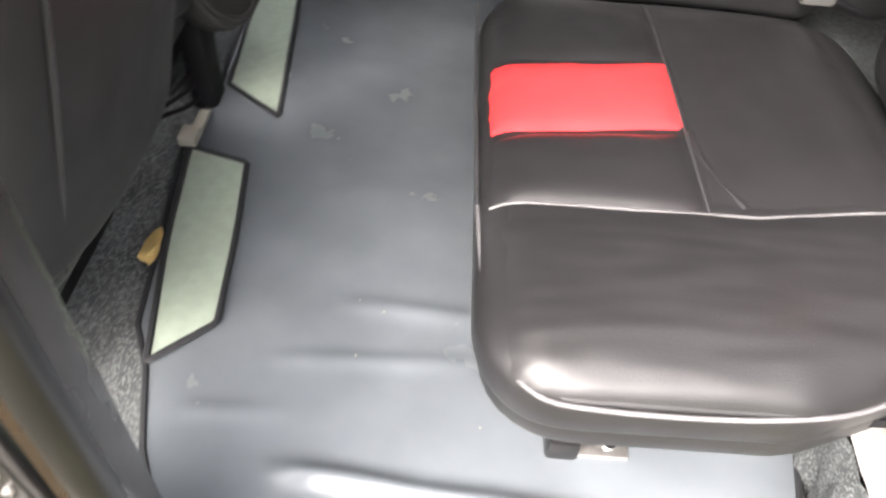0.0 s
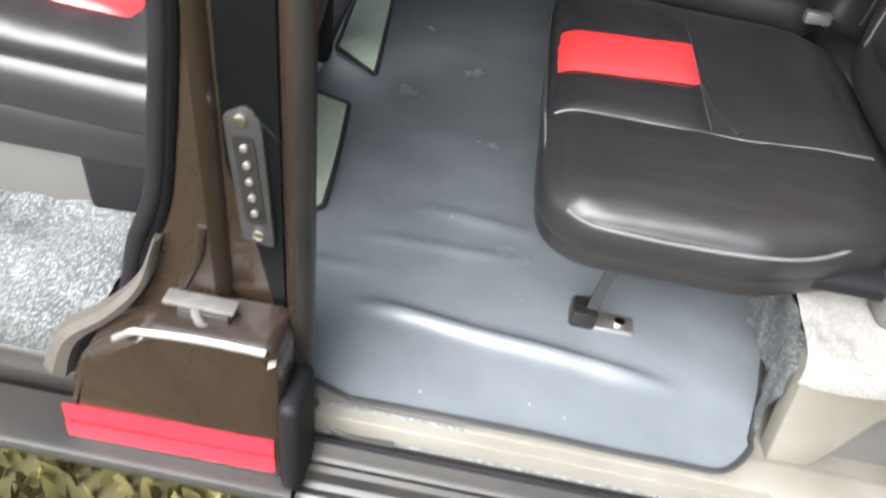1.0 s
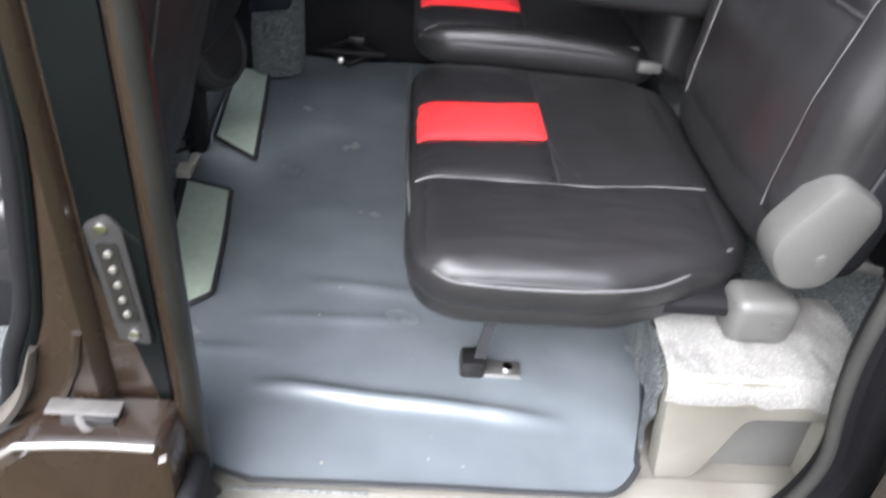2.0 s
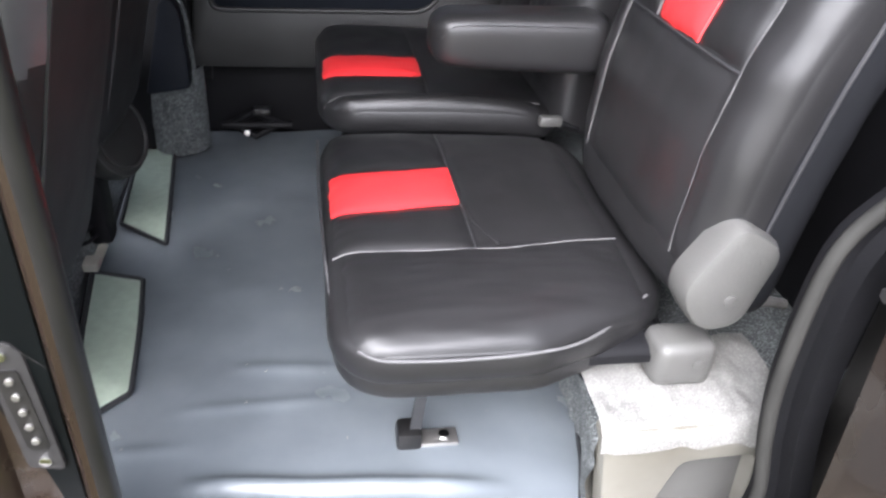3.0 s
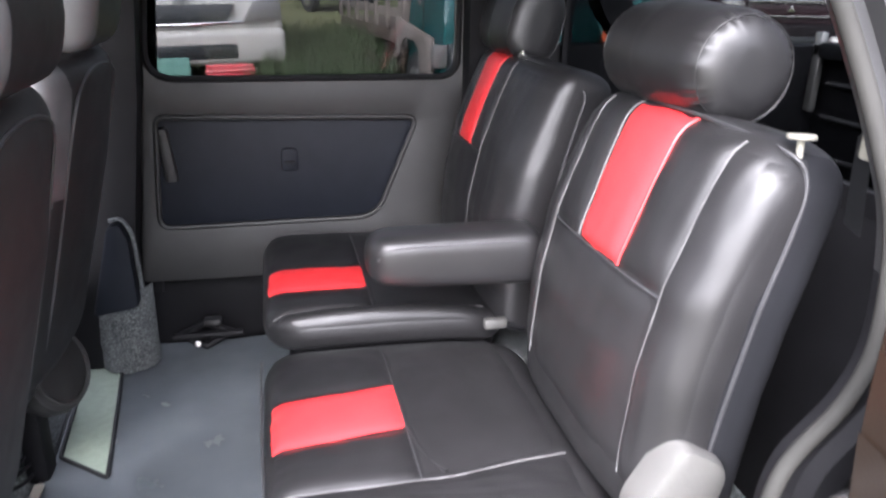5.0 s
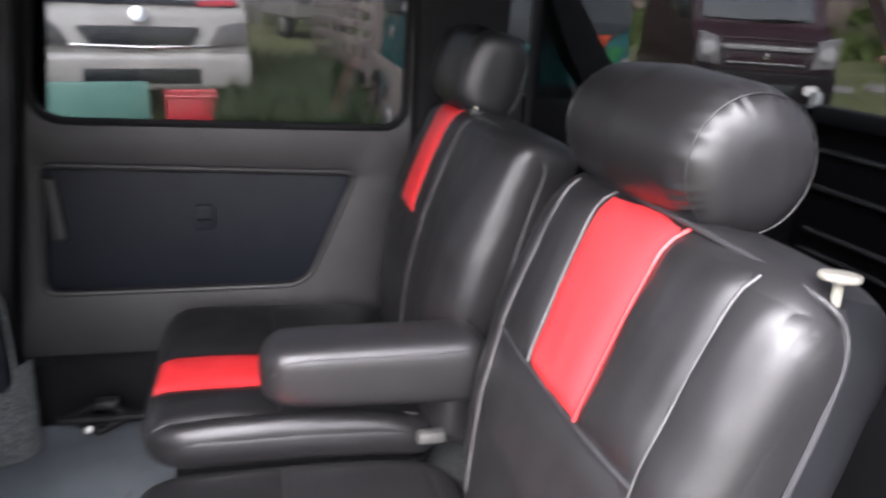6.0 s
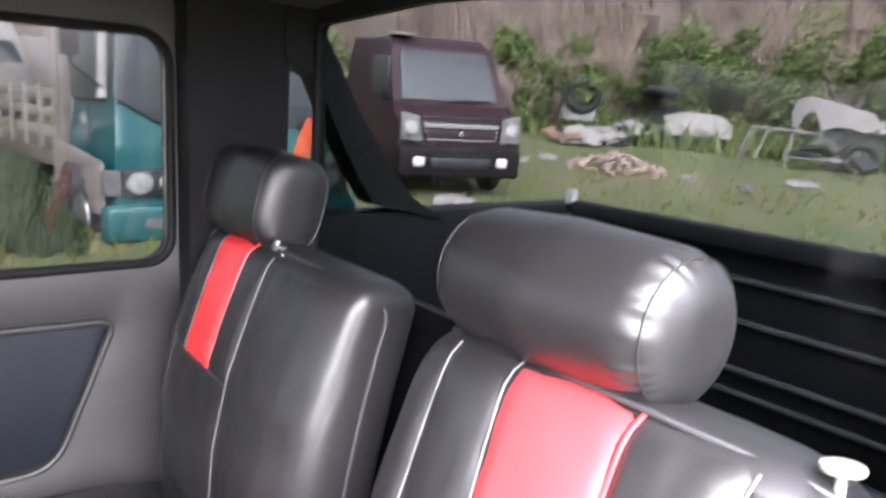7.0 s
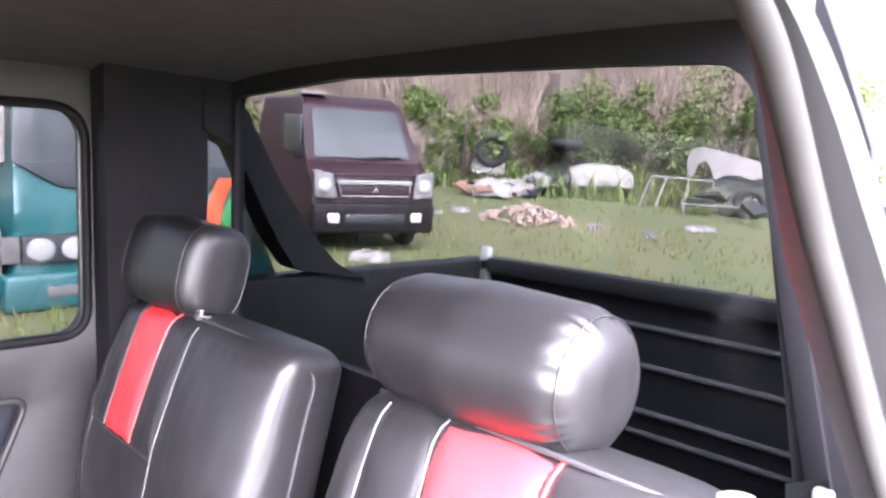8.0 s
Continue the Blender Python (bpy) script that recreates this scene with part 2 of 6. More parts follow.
class Pad:
    """An upholstered body: superellipse slices along a line. rows: (s, centre, half width, half depth); side and face are the
    directions of width and depth."""

    def __init__(self, rows, side, face, n=3.2, ends=0.06, wrinkle=0.0, corner=None, gather=0.0, nb=None):
        self.gather, self.nb = gather, nb or n
        self.s = np.array([r[0] for r in rows])
        self.c = np.array([r[1] for r in rows], float)
        self.a = np.array([r[2] for r in rows], float)
        self.b = np.array([r[3] for r in rows], float)
        self.side, self.face, self.n, self.ends, self.wrinkle, self.corner = Vector(side).normalized(), Vector(face).normalized(), n, ends, wrinkle, corner or ends

    def slice(self, s):
        s0, s1 = self.s[0], self.s[-1]
        c = Vector([np.interp(s, self.s, self.c[:, k]) for k in range(3)])
        a, b = np.interp(s, self.s, self.a), np.interp(s, self.s, self.b)
        d = max(0.0, min(s - s0, s1 - s))
        if d < self.ends:
            f = math.sqrt(max(0.0, 1 - (1 - d / self.ends) ** 2.4))
            b = max(1e-3, b * (0.25 + 0.75 * f))
        if d < self.corner:
            f = math.sqrt(max(0.0, 1 - (1 - d / self.corner) ** 2.4))
            a = max(1e-3, a - self.corner * (1 - f))
        return c, a, b

    def at(self, y, s, off=0.0, back=False):
        """A point of the face at y metres from the middle."""
        c, a, b = self.slice(s)
        t = max(-0.999, min(0.999, y / a))
        n = self.nb if back else self.n
        d = b * (1 - abs(t) ** n) ** (1 / n) + off
        return c + self.side * (t * a) + self.face * (-d if back else d)

    def body(self, steps=40, sides=56):
        rings = []
        s0, s1 = self.s[0], self.s[-1]
        for k in range(steps + 1):
            u = k / steps
            u = 0.5 - 0.5 * math.cos(math.pi * u)
            s = s0 + (s1 - s0) * u
            c, a, b = self.slice(s)
            ring = []
            pull = self.gather * math.exp(-((min(s - s0, s1 - s) - 0.023) / 0.012) ** 2)
            a0, b0 = a, b
            for i in range(sides):
                t = 2 * math.pi * i / sides
                fold = 1 - pull * (0.5 + 0.5 * math.sin(21 * t + 9 * noise.noise(Vector((t * 1.7, s * 3, 3)))))
                a, b = a0 * fold, b0 * fold
                ct, st = math.cos(t), math.sin(t)
                e = 2 / (self.n if st >= 0 else self.nb)
                p = c + self.side * (a * math.copysign(abs(ct) ** e, ct)) + self.face * (b * math.copysign(abs(st) ** e, st))
                if self.wrinkle:
                    p += self.face * self.wrinkle * (noise.noise(p * 16) + 0.5 * noise.noise(p * 41))
                ring.append(p)
            rings.append(ring)
        return loft(rings)

    def panel(self, y0, y1, s0, s1, proud=0.004, puff=0.006, nu=14, nv=18, skew0=0.0, skew1=0.0):
        """A sewn panel on the face: edges lie low, the middle swells."""
        own = bmesh.new()
        grid = []
        for j in range(nv + 1):
            row = []
            for i in range(nu + 1):
                u, v = i / nu, j / nv
                ew = min(1, min(u, 1 - u) * nu / 2.2) ** 0.5
                ev = min(1, min(v, 1 - v) * nv / 2.2) ** 0.5
                swell = (16 * u * (1 - u) * v * (1 - v)) ** 0.7
                y, s = y0 + skew0 * v + (y1 - y0 + (skew1 - skew0) * v) * u, s0 + (s1 - s0) * v
                p = self.at(y, s)
                wr = 0.0016 * noise.noise(p * 30) + 0.0010 * noise.noise(Vector((p.x * 14, p.y * 70, p.z * 14)))
                row.append(own.verts.new(self.at(y, s, -0.002 + (proud + 0.002) * min(ew, ev) + puff * swell + wr)))
            grid.append(row)
        for j in range(nv):
            for i in range(nu):
                own.faces.new((grid[j][i], grid[j][i + 1], grid[j + 1][i + 1], grid[j + 1][i]))
        return own

    def seam(self, way, r=0.0018, off=0.0035, sides=6):
        """A piped or stitched line along (y, s) points."""
        pts = []
        for (y0, s0), (y1, s1) in zip(way, way[1:]):
            n = max(2, int(math.hypot(y1 - y0, s1 - s0) / 0.012))
            pts += [self.at(y0 + (y1 - y0) * k / n, s0 + (s1 - s0) * k / n, off) for k in range(n)]
        pts.append(self.at(*way[-1], off))
        return tube(pts, r, sides)


# ---- the van's shell ----
GROUND = -0.47


def strip(profile, x0, x1, bm=None):
    """A (y, z) line drawn along x."""
    return loft([[Vector((x, y, z)) for y, z in profile] for x in (x0, x1)], cap=False, closed=False, bm=bm)


def xz(y):
    return lambda u, v, w: (u, y + w, v)


# floor pan, rear deck and step
bm = box(-0.34, 0.56, 0.02, 1.36, -0.08, -0.012, 0.003)
floor = solid("floor", bm, BEIGE, "beige painted steel floor pan of the van", "floor", "structure")
bm = box(0.535, 1.62, 0.112, 1.30, -0.06, 0.172, 0.012, 3)
solid("rear_deck", bm, CARPET, "silver-flecked felt carpet over the raised rear deck", "carpet", "structure")
bm = box(-1.25, -0.325, 0.03, 1.3, -0.02, 0.05, 0.01)
solid("front_floor", bm, CARPET, "silver-flecked felt carpet on the front floor", "carpet", "structure")

# sill
profile = [(0.06, -0.008), (0.040, -0.010), (0.032, -0.014), (0.026, -0.040), (0.018, -0.046), (0.010, -0.042), (0.003, -0.048), (-0.001, -0.066), (-0.008, -0.072), (-0.015, -0.067), (-0.022, -0.070), (-0.027, -0.086), (-0.036, -0.090), (-0.046, -0.098), (-0.052, -0.124), (-0.058, -0.135), (-0.062, -0.22), (-0.055, -0.31), (-0.02, -0.36), (0.05, -0.37)]
bm = strip(profile[3:], -0.075, 0.80)
front_sill = solid("front_sill", strip([(0.06, -0.147), (-0.012, -0.147), (-0.020, -0.150), (-0.024, -0.158), (-0.020, -0.172), (-0.006, -0.180), (0.08, -0.186)], -1.4, -0.075), SILLPAINT, "black painted sill under the front door opening", "sill", "structure")
solid("sill", bm, SILLPAINT, "worn glossy dark grey door sill with guide grooves", "sill", "structure")
own = bmesh.new()
rows_ = []
for k in range(61):
    x = -0.045 + 0.46 * k / 60
    w = 0.016 * (1 - 0.75 * max(0.0, (x - 0.12) / 0.3)) + 0.004 * noise.noise(Vector((x * 60, 0, 0)))
    rows_.append([own.verts.new((x, y, z)) for y, z in ((0.0385, -0.009 - 0.4 * (0.016 - w)), (0.033, -0.016), (0.028, -0.034), (0.018, -0.043 + 0.003 * noise.noise(Vector((x * 90, 3, 0)))))])
for a, b in zip(rows_, rows_[1:]):
    for i in range(3):
        own.faces.new((a[i], a[i + 1], b[i + 1], b[i]))
bm = own
solid("sill_edge", strip([(0.075, -0.006), (0.046, -0.007), (0.036, -0.010), (0.031, -0.024), (0.0265, -0.040)], 0.13, 0.70), BEIGE, "beige painted inner edge of the sill", "sill", "structure")
solid("sill_carpet", bm, CARPET, "frayed edge of flecked carpet along the door sill", "carpet", "structure")

# Dark tubes laid in the sill grooves stand in for their shade.
for y, z in ((0.0105, -0.0405), (-0.0075, -0.0705), (-0.0345, -0.0885)):
    solid("sill_groove", tube([(-0.07, y - 0.004, z - 0.003), (0.2, y - 0.004, z - 0.003), (0.79, y - 0.004, z - 0.003)], 0.0042, 8), BLACKPLASTIC, "dark line drawn for the shade in a groove of the door sill", "sill", "structure")
solid("dirt_line", tube([(x, 0.0262 + 0.001 * noise.noise(Vector((x * 30, 0, 0))), -0.034 + 0.002 * noise.noise(Vector((x * 40, 5, 0)))) for x in np.linspace(0.05, 0.66, 50)], 0.0045, 6), DIRT, "brown dirt caked along the sill's inner edge", "dirt", "structure")

# B-pillar of the near side
def pillar_front(z):
    return float(np.interp(z, [-0.18, -0.05, 0.04, 0.095, 0.163, 0.242, 0.343, 0.467, 1.19], [-0.433, -0.388, -0.305, -0.286, -0.268, -0.236, -0.217, -0.200, -0.165]))


PY = 0.060
rings = []
for z in np.linspace(-0.12, 1.19, 40):
    lean = 0.10 * max(0.0, z - 0.62) ** 1.2
    xf, xr = pillar_front(z), -0.080
    r = [(xf, 0.10), (xf + 0.002, 0.035), (xf + 0.006, 0.012), (xf + 0.02, 0.004), (xr - 0.100, 0.0), (xr - 0.092, 0.006), (xr - 0.086, 0.020), (xr - 0.026, 0.024), (xr - 0.020, 0.010), (xr - 0.012, 0.0), (xr - 0.003, 0.003), (xr, 0.014), (xr, 0.040), (xr - 0.03, 0.10)]
    rings.append([Vector((x, PY + y + lean, z)) for x, y in r])
pillar = solid("pillar_b", loft(rings), BROWNBLACK, "dark brown painted door pillar with rubber door seal", "pillar", "structure")
BY = 0.000
block = fillet([(-0.390, -0.150), (-0.092, -0.150), (-0.088, 0.085), (-0.100, 0.112), (-0.245, 0.108), (-0.330, 0.035)], [0.01, 0.02, 0.015, 0.012, 0.02, 0.02])
part("foot_plate", plate(block, lambda u, v, w: (u, PY + 0.012 - w * (1.0 if v < 0.09 else 0.9), v), PY + 0.012 - BY, 0.012), BROWNBLACK, pillar, "pressed steel foot of the pillar")
# The pale tube also paints the highlight along the worn ledge.
part("ledge", tube(spline([(-0.275, BY, 0.088), (-0.26, BY + 0.001, 0.099), (-0.245, BY + 0.002, 0.106), (-0.17, BY + 0.003, 0.111), (-0.104, BY + 0.003, 0.110)]), 0.0045, 8), METAL, pillar, "worn bare metal edge, pale to carry the ledge's highlight")
for z0, z1, x0 in ((-0.096, -0.064, -0.372), (-0.134, -0.103, -0.376)):
    bm = plate([(x0, z0), (x0 + 0.002, z1), (-0.100, z1 + 0.010), (-0.100, z0 + 0.008)], lambda u, v, w: (u, BY - 0.0006 - w, v), 0.0012, 0)
    part("red_stripe", bm, STICKER, pillar, "glossy red adhesive stripe")
part("pillar_seal", tube(spline([(pillar_front(z) - 0.006, PY + 0.02 + 0.10 * max(0.0, z - 0.62) ** 1.2, z) for z in (-0.10, -0.02, 0.04, 0.095, 0.163, 0.242, 0.343, 0.467, 0.7, 1.12)]), 0.012, 10), BLACKPLASTIC, pillar, "black rubber door seal")
part("edge_seal", tube(spline([(-0.086, PY + 0.018 + 0.10 * max(0.0, z - 0.62) ** 1.2, z) for z in (-0.02, 0.06, 0.3, 0.5, 0.62, 0.75, 0.9, 1.12)]), 0.016, 12), BLACKPAINT, pillar, "dark rubber edge seal")
part("pillar_edge", box(-0.092, -0.064, -0.012, 0.066, -0.152, 0.03, 0.012, 3), BLACKPLASTIC, pillar, "black lower edge of the pillar")

rings = []
for z in np.linspace(0.10, 1.05, 30):
    lean = 0.10 * max(0.0, z - 0.62) ** 1.2
    wide = float(np.interp(z, [0.10, 0.20, 0.32, 0.50, 1.05], [0.012, 0.030, 0.062, 0.085, 0.10]))
    rings.append([Vector((-0.106, PY + lean + 0.022, z)), Vector((-0.106, PY + lean + 0.018, z)), Vector((-0.106 - min(wide, 0.056), PY + lean + 0.0175, z)), Vector((-0.106 - min(wide, 0.056), PY + lean + 0.022, z))])
part("black_strip", loft(rings), GLOSSBLACK, pillar, "glossy black recessed strip")
part("front_strip", tube(spline([(pillar_front(z) + 0.012, PY + 0.006 + 0.10 * max(0.0, z - 0.62) ** 1.2, z) for z in (0.12, 0.163, 0.242, 0.343, 0.467, 0.7, 1.1)]), 0.006, 8), GLOSSBLACK, pillar)

rings = []
for p, w in zip(spline([(-0.236, PY - 0.004, 0.20), (-0.262, PY - 0.010, 0.13), (-0.305, PY - 0.016, 0.075), (-0.365, PY - 0.022, 0.02), (-0.395, PY - 0.026, -0.05)], 5), np.linspace(0.006, 0.030, 21)):
    rings.append([p + Vector((-0.5 * w, 0.012, 0.4 * w)), p + Vector((-0.4 * w, -0.002, 0.3 * w)), p + Vector((0, -0.007, 0)), p + Vector((0.4 * w, -0.002, -0.3 * w)), p + Vector((0.5 * w, 0.012, -0.4 * w))])
part("flange", loft(rings), FLANGE, pillar, "weathered grey-brown flange sweeping to the front sill")

# contact plate on the pillar
contact = thing("contact_plate", (-0.14, PY + 0.03, 0.21), "grey metal contact plate with brass studs on the pillar", "contact plate")


def cp(u, v, w):
    return (-0.137 - 0.10 * v + 1.05 * u, PY + 0.020 + 0.02 * v - w, 0.286 + 1.16 * v)


outl = fillet([(-0.017, -0.068), (0.016, -0.074), (0.020, 0.062), (0.008, 0.074), (-0.016, 0.062)], [0.006, 0.008, 0.01, 0.008, 0.008])
part("base_plate", plate(outl, cp, 0.007, 0.0015), DARKMETAL, contact)
part("inset", plate(fillet([(-0.009, -0.045), (0.011, -0.045), (0.011, 0.045), (-0.009, 0.045)], 0.006), lambda u, v, w: cp(u, v, w + 0.0072), 0.0012, 0), BLACKPAINT, contact, "dark recessed strip")
for k in range(5):
    part("stud", disc(cp(0.001, -0.034 + 0.017 * k, 0.009), (0, -1, 0), 0.0042, 0.004, 12, 0.001), METAL, contact, "worn brass stud")
for v in (-0.060, 0.060):
    part("screw", disc(cp(0.001, v, 0.008), (0, -1, 0), 0.0065, 0.004, 14, 0.0012), CHROME, contact, "cross-head screw")
clip = thing("pillar_clip", (-0.19, 0.03, 0.11), "small dirty metal clip screwed above the pillar ledge", "clip")
part("bracket", box(-0.215, -0.155, 0.030, 0.060, 0.108, 0.121, 0.004), DARKMETAL, clip)
part("bolt", disc((-0.203, 0.042, 0.122), (0, -0.5, 1), 0.005, 0.004, 12, 0.001), DARKMETAL, clip)
part("bolt", disc((-0.168, 0.042, 0.122), (0, -0.5, 1), 0.005, 0.004, 12, 0.001), DARKMETAL, clip)
part("bent_tab", tube(spline([(-0.196, 0.036, 0.120), (-0.186, 0.026, 0.112), (-0.176, 0.028, 0.104), (-0.164, 0.034, 0.106)], 4), 0.005, 6), RUBBED, clip, "bent bare metal tab")
part("strap", box(-0.232, -0.150, 0.034, 0.056, 0.121, 0.126, 0.002), RUBBED, clip, "rubbed bare metal strap")
part("rib", tube([(-0.185, PY + 0.002, 0.225), (-0.195, PY - 0.002, 0.18), (-0.222, PY, 0.118)], 0.006, 8), BROWNBLACK, pillar)

# the pillar, its plates and the front sill are drawn in to their true size and stand out to the body side
DRAW_IN = Matrix.Translation((0.115, -0.52, 0.775)) @ Matrix.Scale(0.905, 4) @ Matrix.Translation((-0.115, 0.52, -0.775))
for ob in (pillar, front_sill, *pillar.children, *contact.children, *clip.children):
    ob.data.transform(DRAW_IN)
part("corner_seal", tube(spline([(-0.066, 0.032, 0.11), (-0.066, 0.026, 0.05), (-0.058, 0.034, -0.012), (-0.020, 0.022, -0.044), (0.05, 0.020, -0.046)]), 0.007, 8), SILLPAINT, pillar)

# rear quarter of the near side, with the opening's seal
SEAL = [(0.60, 0.02, -0.045), (0.648, 0.022, 0.0), (0.672, 0.025, 0.10), (0.654, 0.03, 0.20), (0.639, 0.03, 0.29), (0.636, 0.03, 0.41), (0.651, 0.032, 0.48), (0.703, 0.035, 0.54), (0.730, 0.042, 0.60), (0.734, 0.058, 0.70), (0.716, 0.078, 0.78), (0.690, 0.094, 0.85), (0.655, 0.106, 0.92), (0.618, 0.114, 0.98), (0.585, 0.118, 1.03), (0.548, 0.120, 1.07), (0.495, 0.122, 1.10), (0.41, 0.124, 1.118), (0.2, 0.126, 1.128), (0.0, 0.126, 1.128), (-0.11, 0.12, 1.125)]
sl = spline(SEAL, 5)
part_seal = solid("door_seal", tube(sl, 0.0085, 10), RUBBER, "weathered grey rubber seal round the sliding door opening", "seal", "structure")
rings = []
for p in sl:
    up = max(0.0, min(1.0, (p.z - 0.95) / 0.17))
    out = Vector((1 - up, 0, up)).normalized()
    slim = 1 - 0.8 * up
    rings.append([p + out * (a * slim) + Vector((0, b * slim, 0)) for a, b in ((0.0, 0.012), (0.004, -0.002), (0.02, -0.004), (0.024, -0.022), (0.05, -0.026), (0.058, -0.012), (0.06, 0.012), (0.055, 0.030), (0.02, 0.030), (0.004, 0.024))])
cut = max(i for i, p in enumerate(sl) if p.z < 0.66)
solid("wall_near", loft(rings[: cut + 1]), BLACKPLASTIC, "black painted steel frame behind the sliding door opening", "door frame", "structure")
solid("pillar_near", loft(rings[cut:]), PILLARGREY, "grey painted rear pillar beside the sliding door opening", "pillar", "structure")
solid("body_lip", tube([p + Vector((0.052, -0.022, 0)) for p in sl if 0.64 < p.z < 1.0], 0.006, 8), PILLARGREY, "grey outer lip of the door opening", "trim", "structure")
solid("quarter_panel", box(0.76, 1.62, 0.0, 0.075, -0.30, 0.76, 0.01), BLACKPAINT, "black painted rear quarter of the van body", "body panel", "structure")

# far side: sill, posts, sail pillar, bed side
solid("wall_far", box(-1.3, 1.62, 1.36, 1.43, -0.33, 0.185, 0.01), BEDBLACK, "black painted lower body side of the van", "body panel", "structure")
bm = plate(fillet([(-0.30, 0.0), (-0.135, 0.0), (-0.130, 0.30), (-0.085, 0.66), (-0.045, 1.15), (-0.12, 1.15), (-0.21, 0.60)], 0.02), xz(1.215), 0.085, 0.012)
solid("pillar_far", bm, BLACKPLASTIC, "black trimmed door pillar", "pillar", "structure")
solid("door_gap_seal", plate([(-0.20, 0.15), (-0.10, 0.15), (-0.06, 0.66), (-0.02, 1.15), (-0.12, 1.15), (-0.15, 0.60)], xz(1.338), 0.018, 0), BLACKPLASTIC, "black rubber seal behind the far door edge", "seal", "structure")
bm = plate(fillet([(0.648, 0.19), (0.81, 0.19), (0.822, 1.16), (0.64, 1.16)], 0.01), xz(1.22), 0.12, 0.012)
solid("pillar_c", bm, BLACKPLASTIC, "black trimmed rear door pillar", "pillar", "structure")
bm = plate(fillet([(0.81, 1.165), (0.81, 1.045), (0.868, 1.02), (0.928, 0.905), (0.964, 0.84), (1.005, 0.780), (1.19, 0.745), (1.110, 0.783), (1.047, 0.846), (0.965, 0.96), (0.880, 1.113), (0.855, 1.165)], [0, 0.008, 0.008, 0.01, 0.01, 0.01, 0.008, 0.02, 0.02, 0.02, 0.02, 0]), xz(1.215), 0.07, 0.01)
solid("sail_far", bm, BLACKPLASTIC, "black sloping roof pillar beside the load bed", "pillar", "structure")
solid("bed_side", box(0.80, 1.63, 1.225, 1.295, 0.17, 0.765, 0.01), BEDBLACK, "black painted side wall of the load bed", "bed side", "structure")

quarter = thing("quarter_window", (0.88, 1.25, 0.75), "small fixed quarter window beside the load bed", "window", kind="structure")
qp = part("pane", plate([(0.815, 0.72), (1.03, 0.72), (0.95, 0.90), (0.875, 1.04), (0.815, 1.05)], xz(1.30), 0.004, 0), GLASS, quarter, "lightly tinted pane")
qp.visible_shadow = False
part("edge_strip", tube([(0.829, 1.296, 0.72), (0.829, 1.296, 1.05)], 0.0035, 6), BLACKPLASTIC, quarter, "black rubber edge strip")

# tailgate with pressed ribs
gate = thing("tailgate", (1.60, 0.65, 0.18), "closed black tailgate with pressed horizontal ribs", "tailgate")
part("panel", box(1.59, 1.63, 0.08, 1.225, 0.17, 0.765, 0.006), BEDBLACK, gate)
part("top_rail", box(1.555, 1.60, 0.08, 1.225, 0.735, 0.775, 0.008), BLACKPLASTIC, gate)
for z in (0.25, 0.335, 0.442, 0.490, 0.590, 0.675):
    part("rib", tube([(1.585, y, z) for y in (0.10, 0.3, 0.6, 0.9, 1.18)], 0.0065, 8), RIBPAINT, gate)
part("corner_post", box(1.555, 1.575, 1.195, 1.222, 0.60, 0.80, 0.004), METAL, gate, "scuffed grey corner post")

# rear window of the cab
rear = thing("rear_window", (0.88, 0.65, 0.68), "fixed rear cab window in a thin black frame", "window", kind="structure")
rout = [(0.10, 0.655), (1.218, 0.655), (1.218, 1.17), (0.215, 1.17), (0.19, 1.11), (0.16, 1.03), (0.13, 0.80)]
rhole = fillet([(0.185, 0.684), (1.206, 0.684), (1.206, 1.108), (0.88, 1.124), (0.42, 1.112), (0.262, 1.105)], [0.03, 0.02, 0.02, 0, 0, 0.05])
part("frame", plate(rout, lambda u, v, w: (0.865 + w, u, v), 0.022, 0.004, (rhole,)), BLACKPLASTIC, rear, "black frame")
part("edge_bar", plate([(0.256, 1.062), (0.238, 1.062), (0.160, 0.735), (0.182, 0.735)], lambda u, v, w: (0.864 - w, u, v), 0.006, 0.001), BEDBLACK, rear, "black rubber bar along the window's edge")
rp = part("pane", plate(fillet([(0.178, 0.675), (1.212, 0.675), (1.212, 1.13), (0.235, 1.13)], 0.02), lambda u, v, w: (0.874 + w, u, v), 0.004, 0), GLASS, rear, "lightly tinted pane")
rp.visible_shadow = False
solid("bulkhead", box(0.866, 0.884, 0.08, 1.20, 0.17, 0.668, 0.003), BLACKPLASTIC, "black bulkhead behind the rear seats", "bulkhead", "structure")

# roof
def roof_z(y):
    t = (y - 0.69) / 0.58
    return 1.160 - 0.022 * abs(t) ** 4


rings = []
for x in np.linspace(-1.3, 0.90, 12):
    dip = 0.012 * max(0.0, (x - 0.5) / 0.4) ** 2
    near_y = 0.10 + 0.115 * min(1.0, max(0.0, (x - 0.42) / 0.3))
    inner = [Vector((x, y, roof_z(y) - dip)) for y in np.linspace(near_y, 1.28, 24)]
    outer = [Vector((x, y, roof_z(y) + 0.055 - 0.03 * abs((y - 0.70) / 0.60) ** 6)) for y in np.linspace(1.31, near_y, 24)]
    rings.append(inner + outer)
solid("ceiling", loft(rings), HEADLINER, "dark grey headliner under the van's roof", "ceiling", "structure")
solid("front_bulkhead", box(-1.34, -1.30, 0.0, 1.3, -0.1, 0.55, 0.01), BLACKPLASTIC, "black plastic dashboard front", "dashboard", "structure")


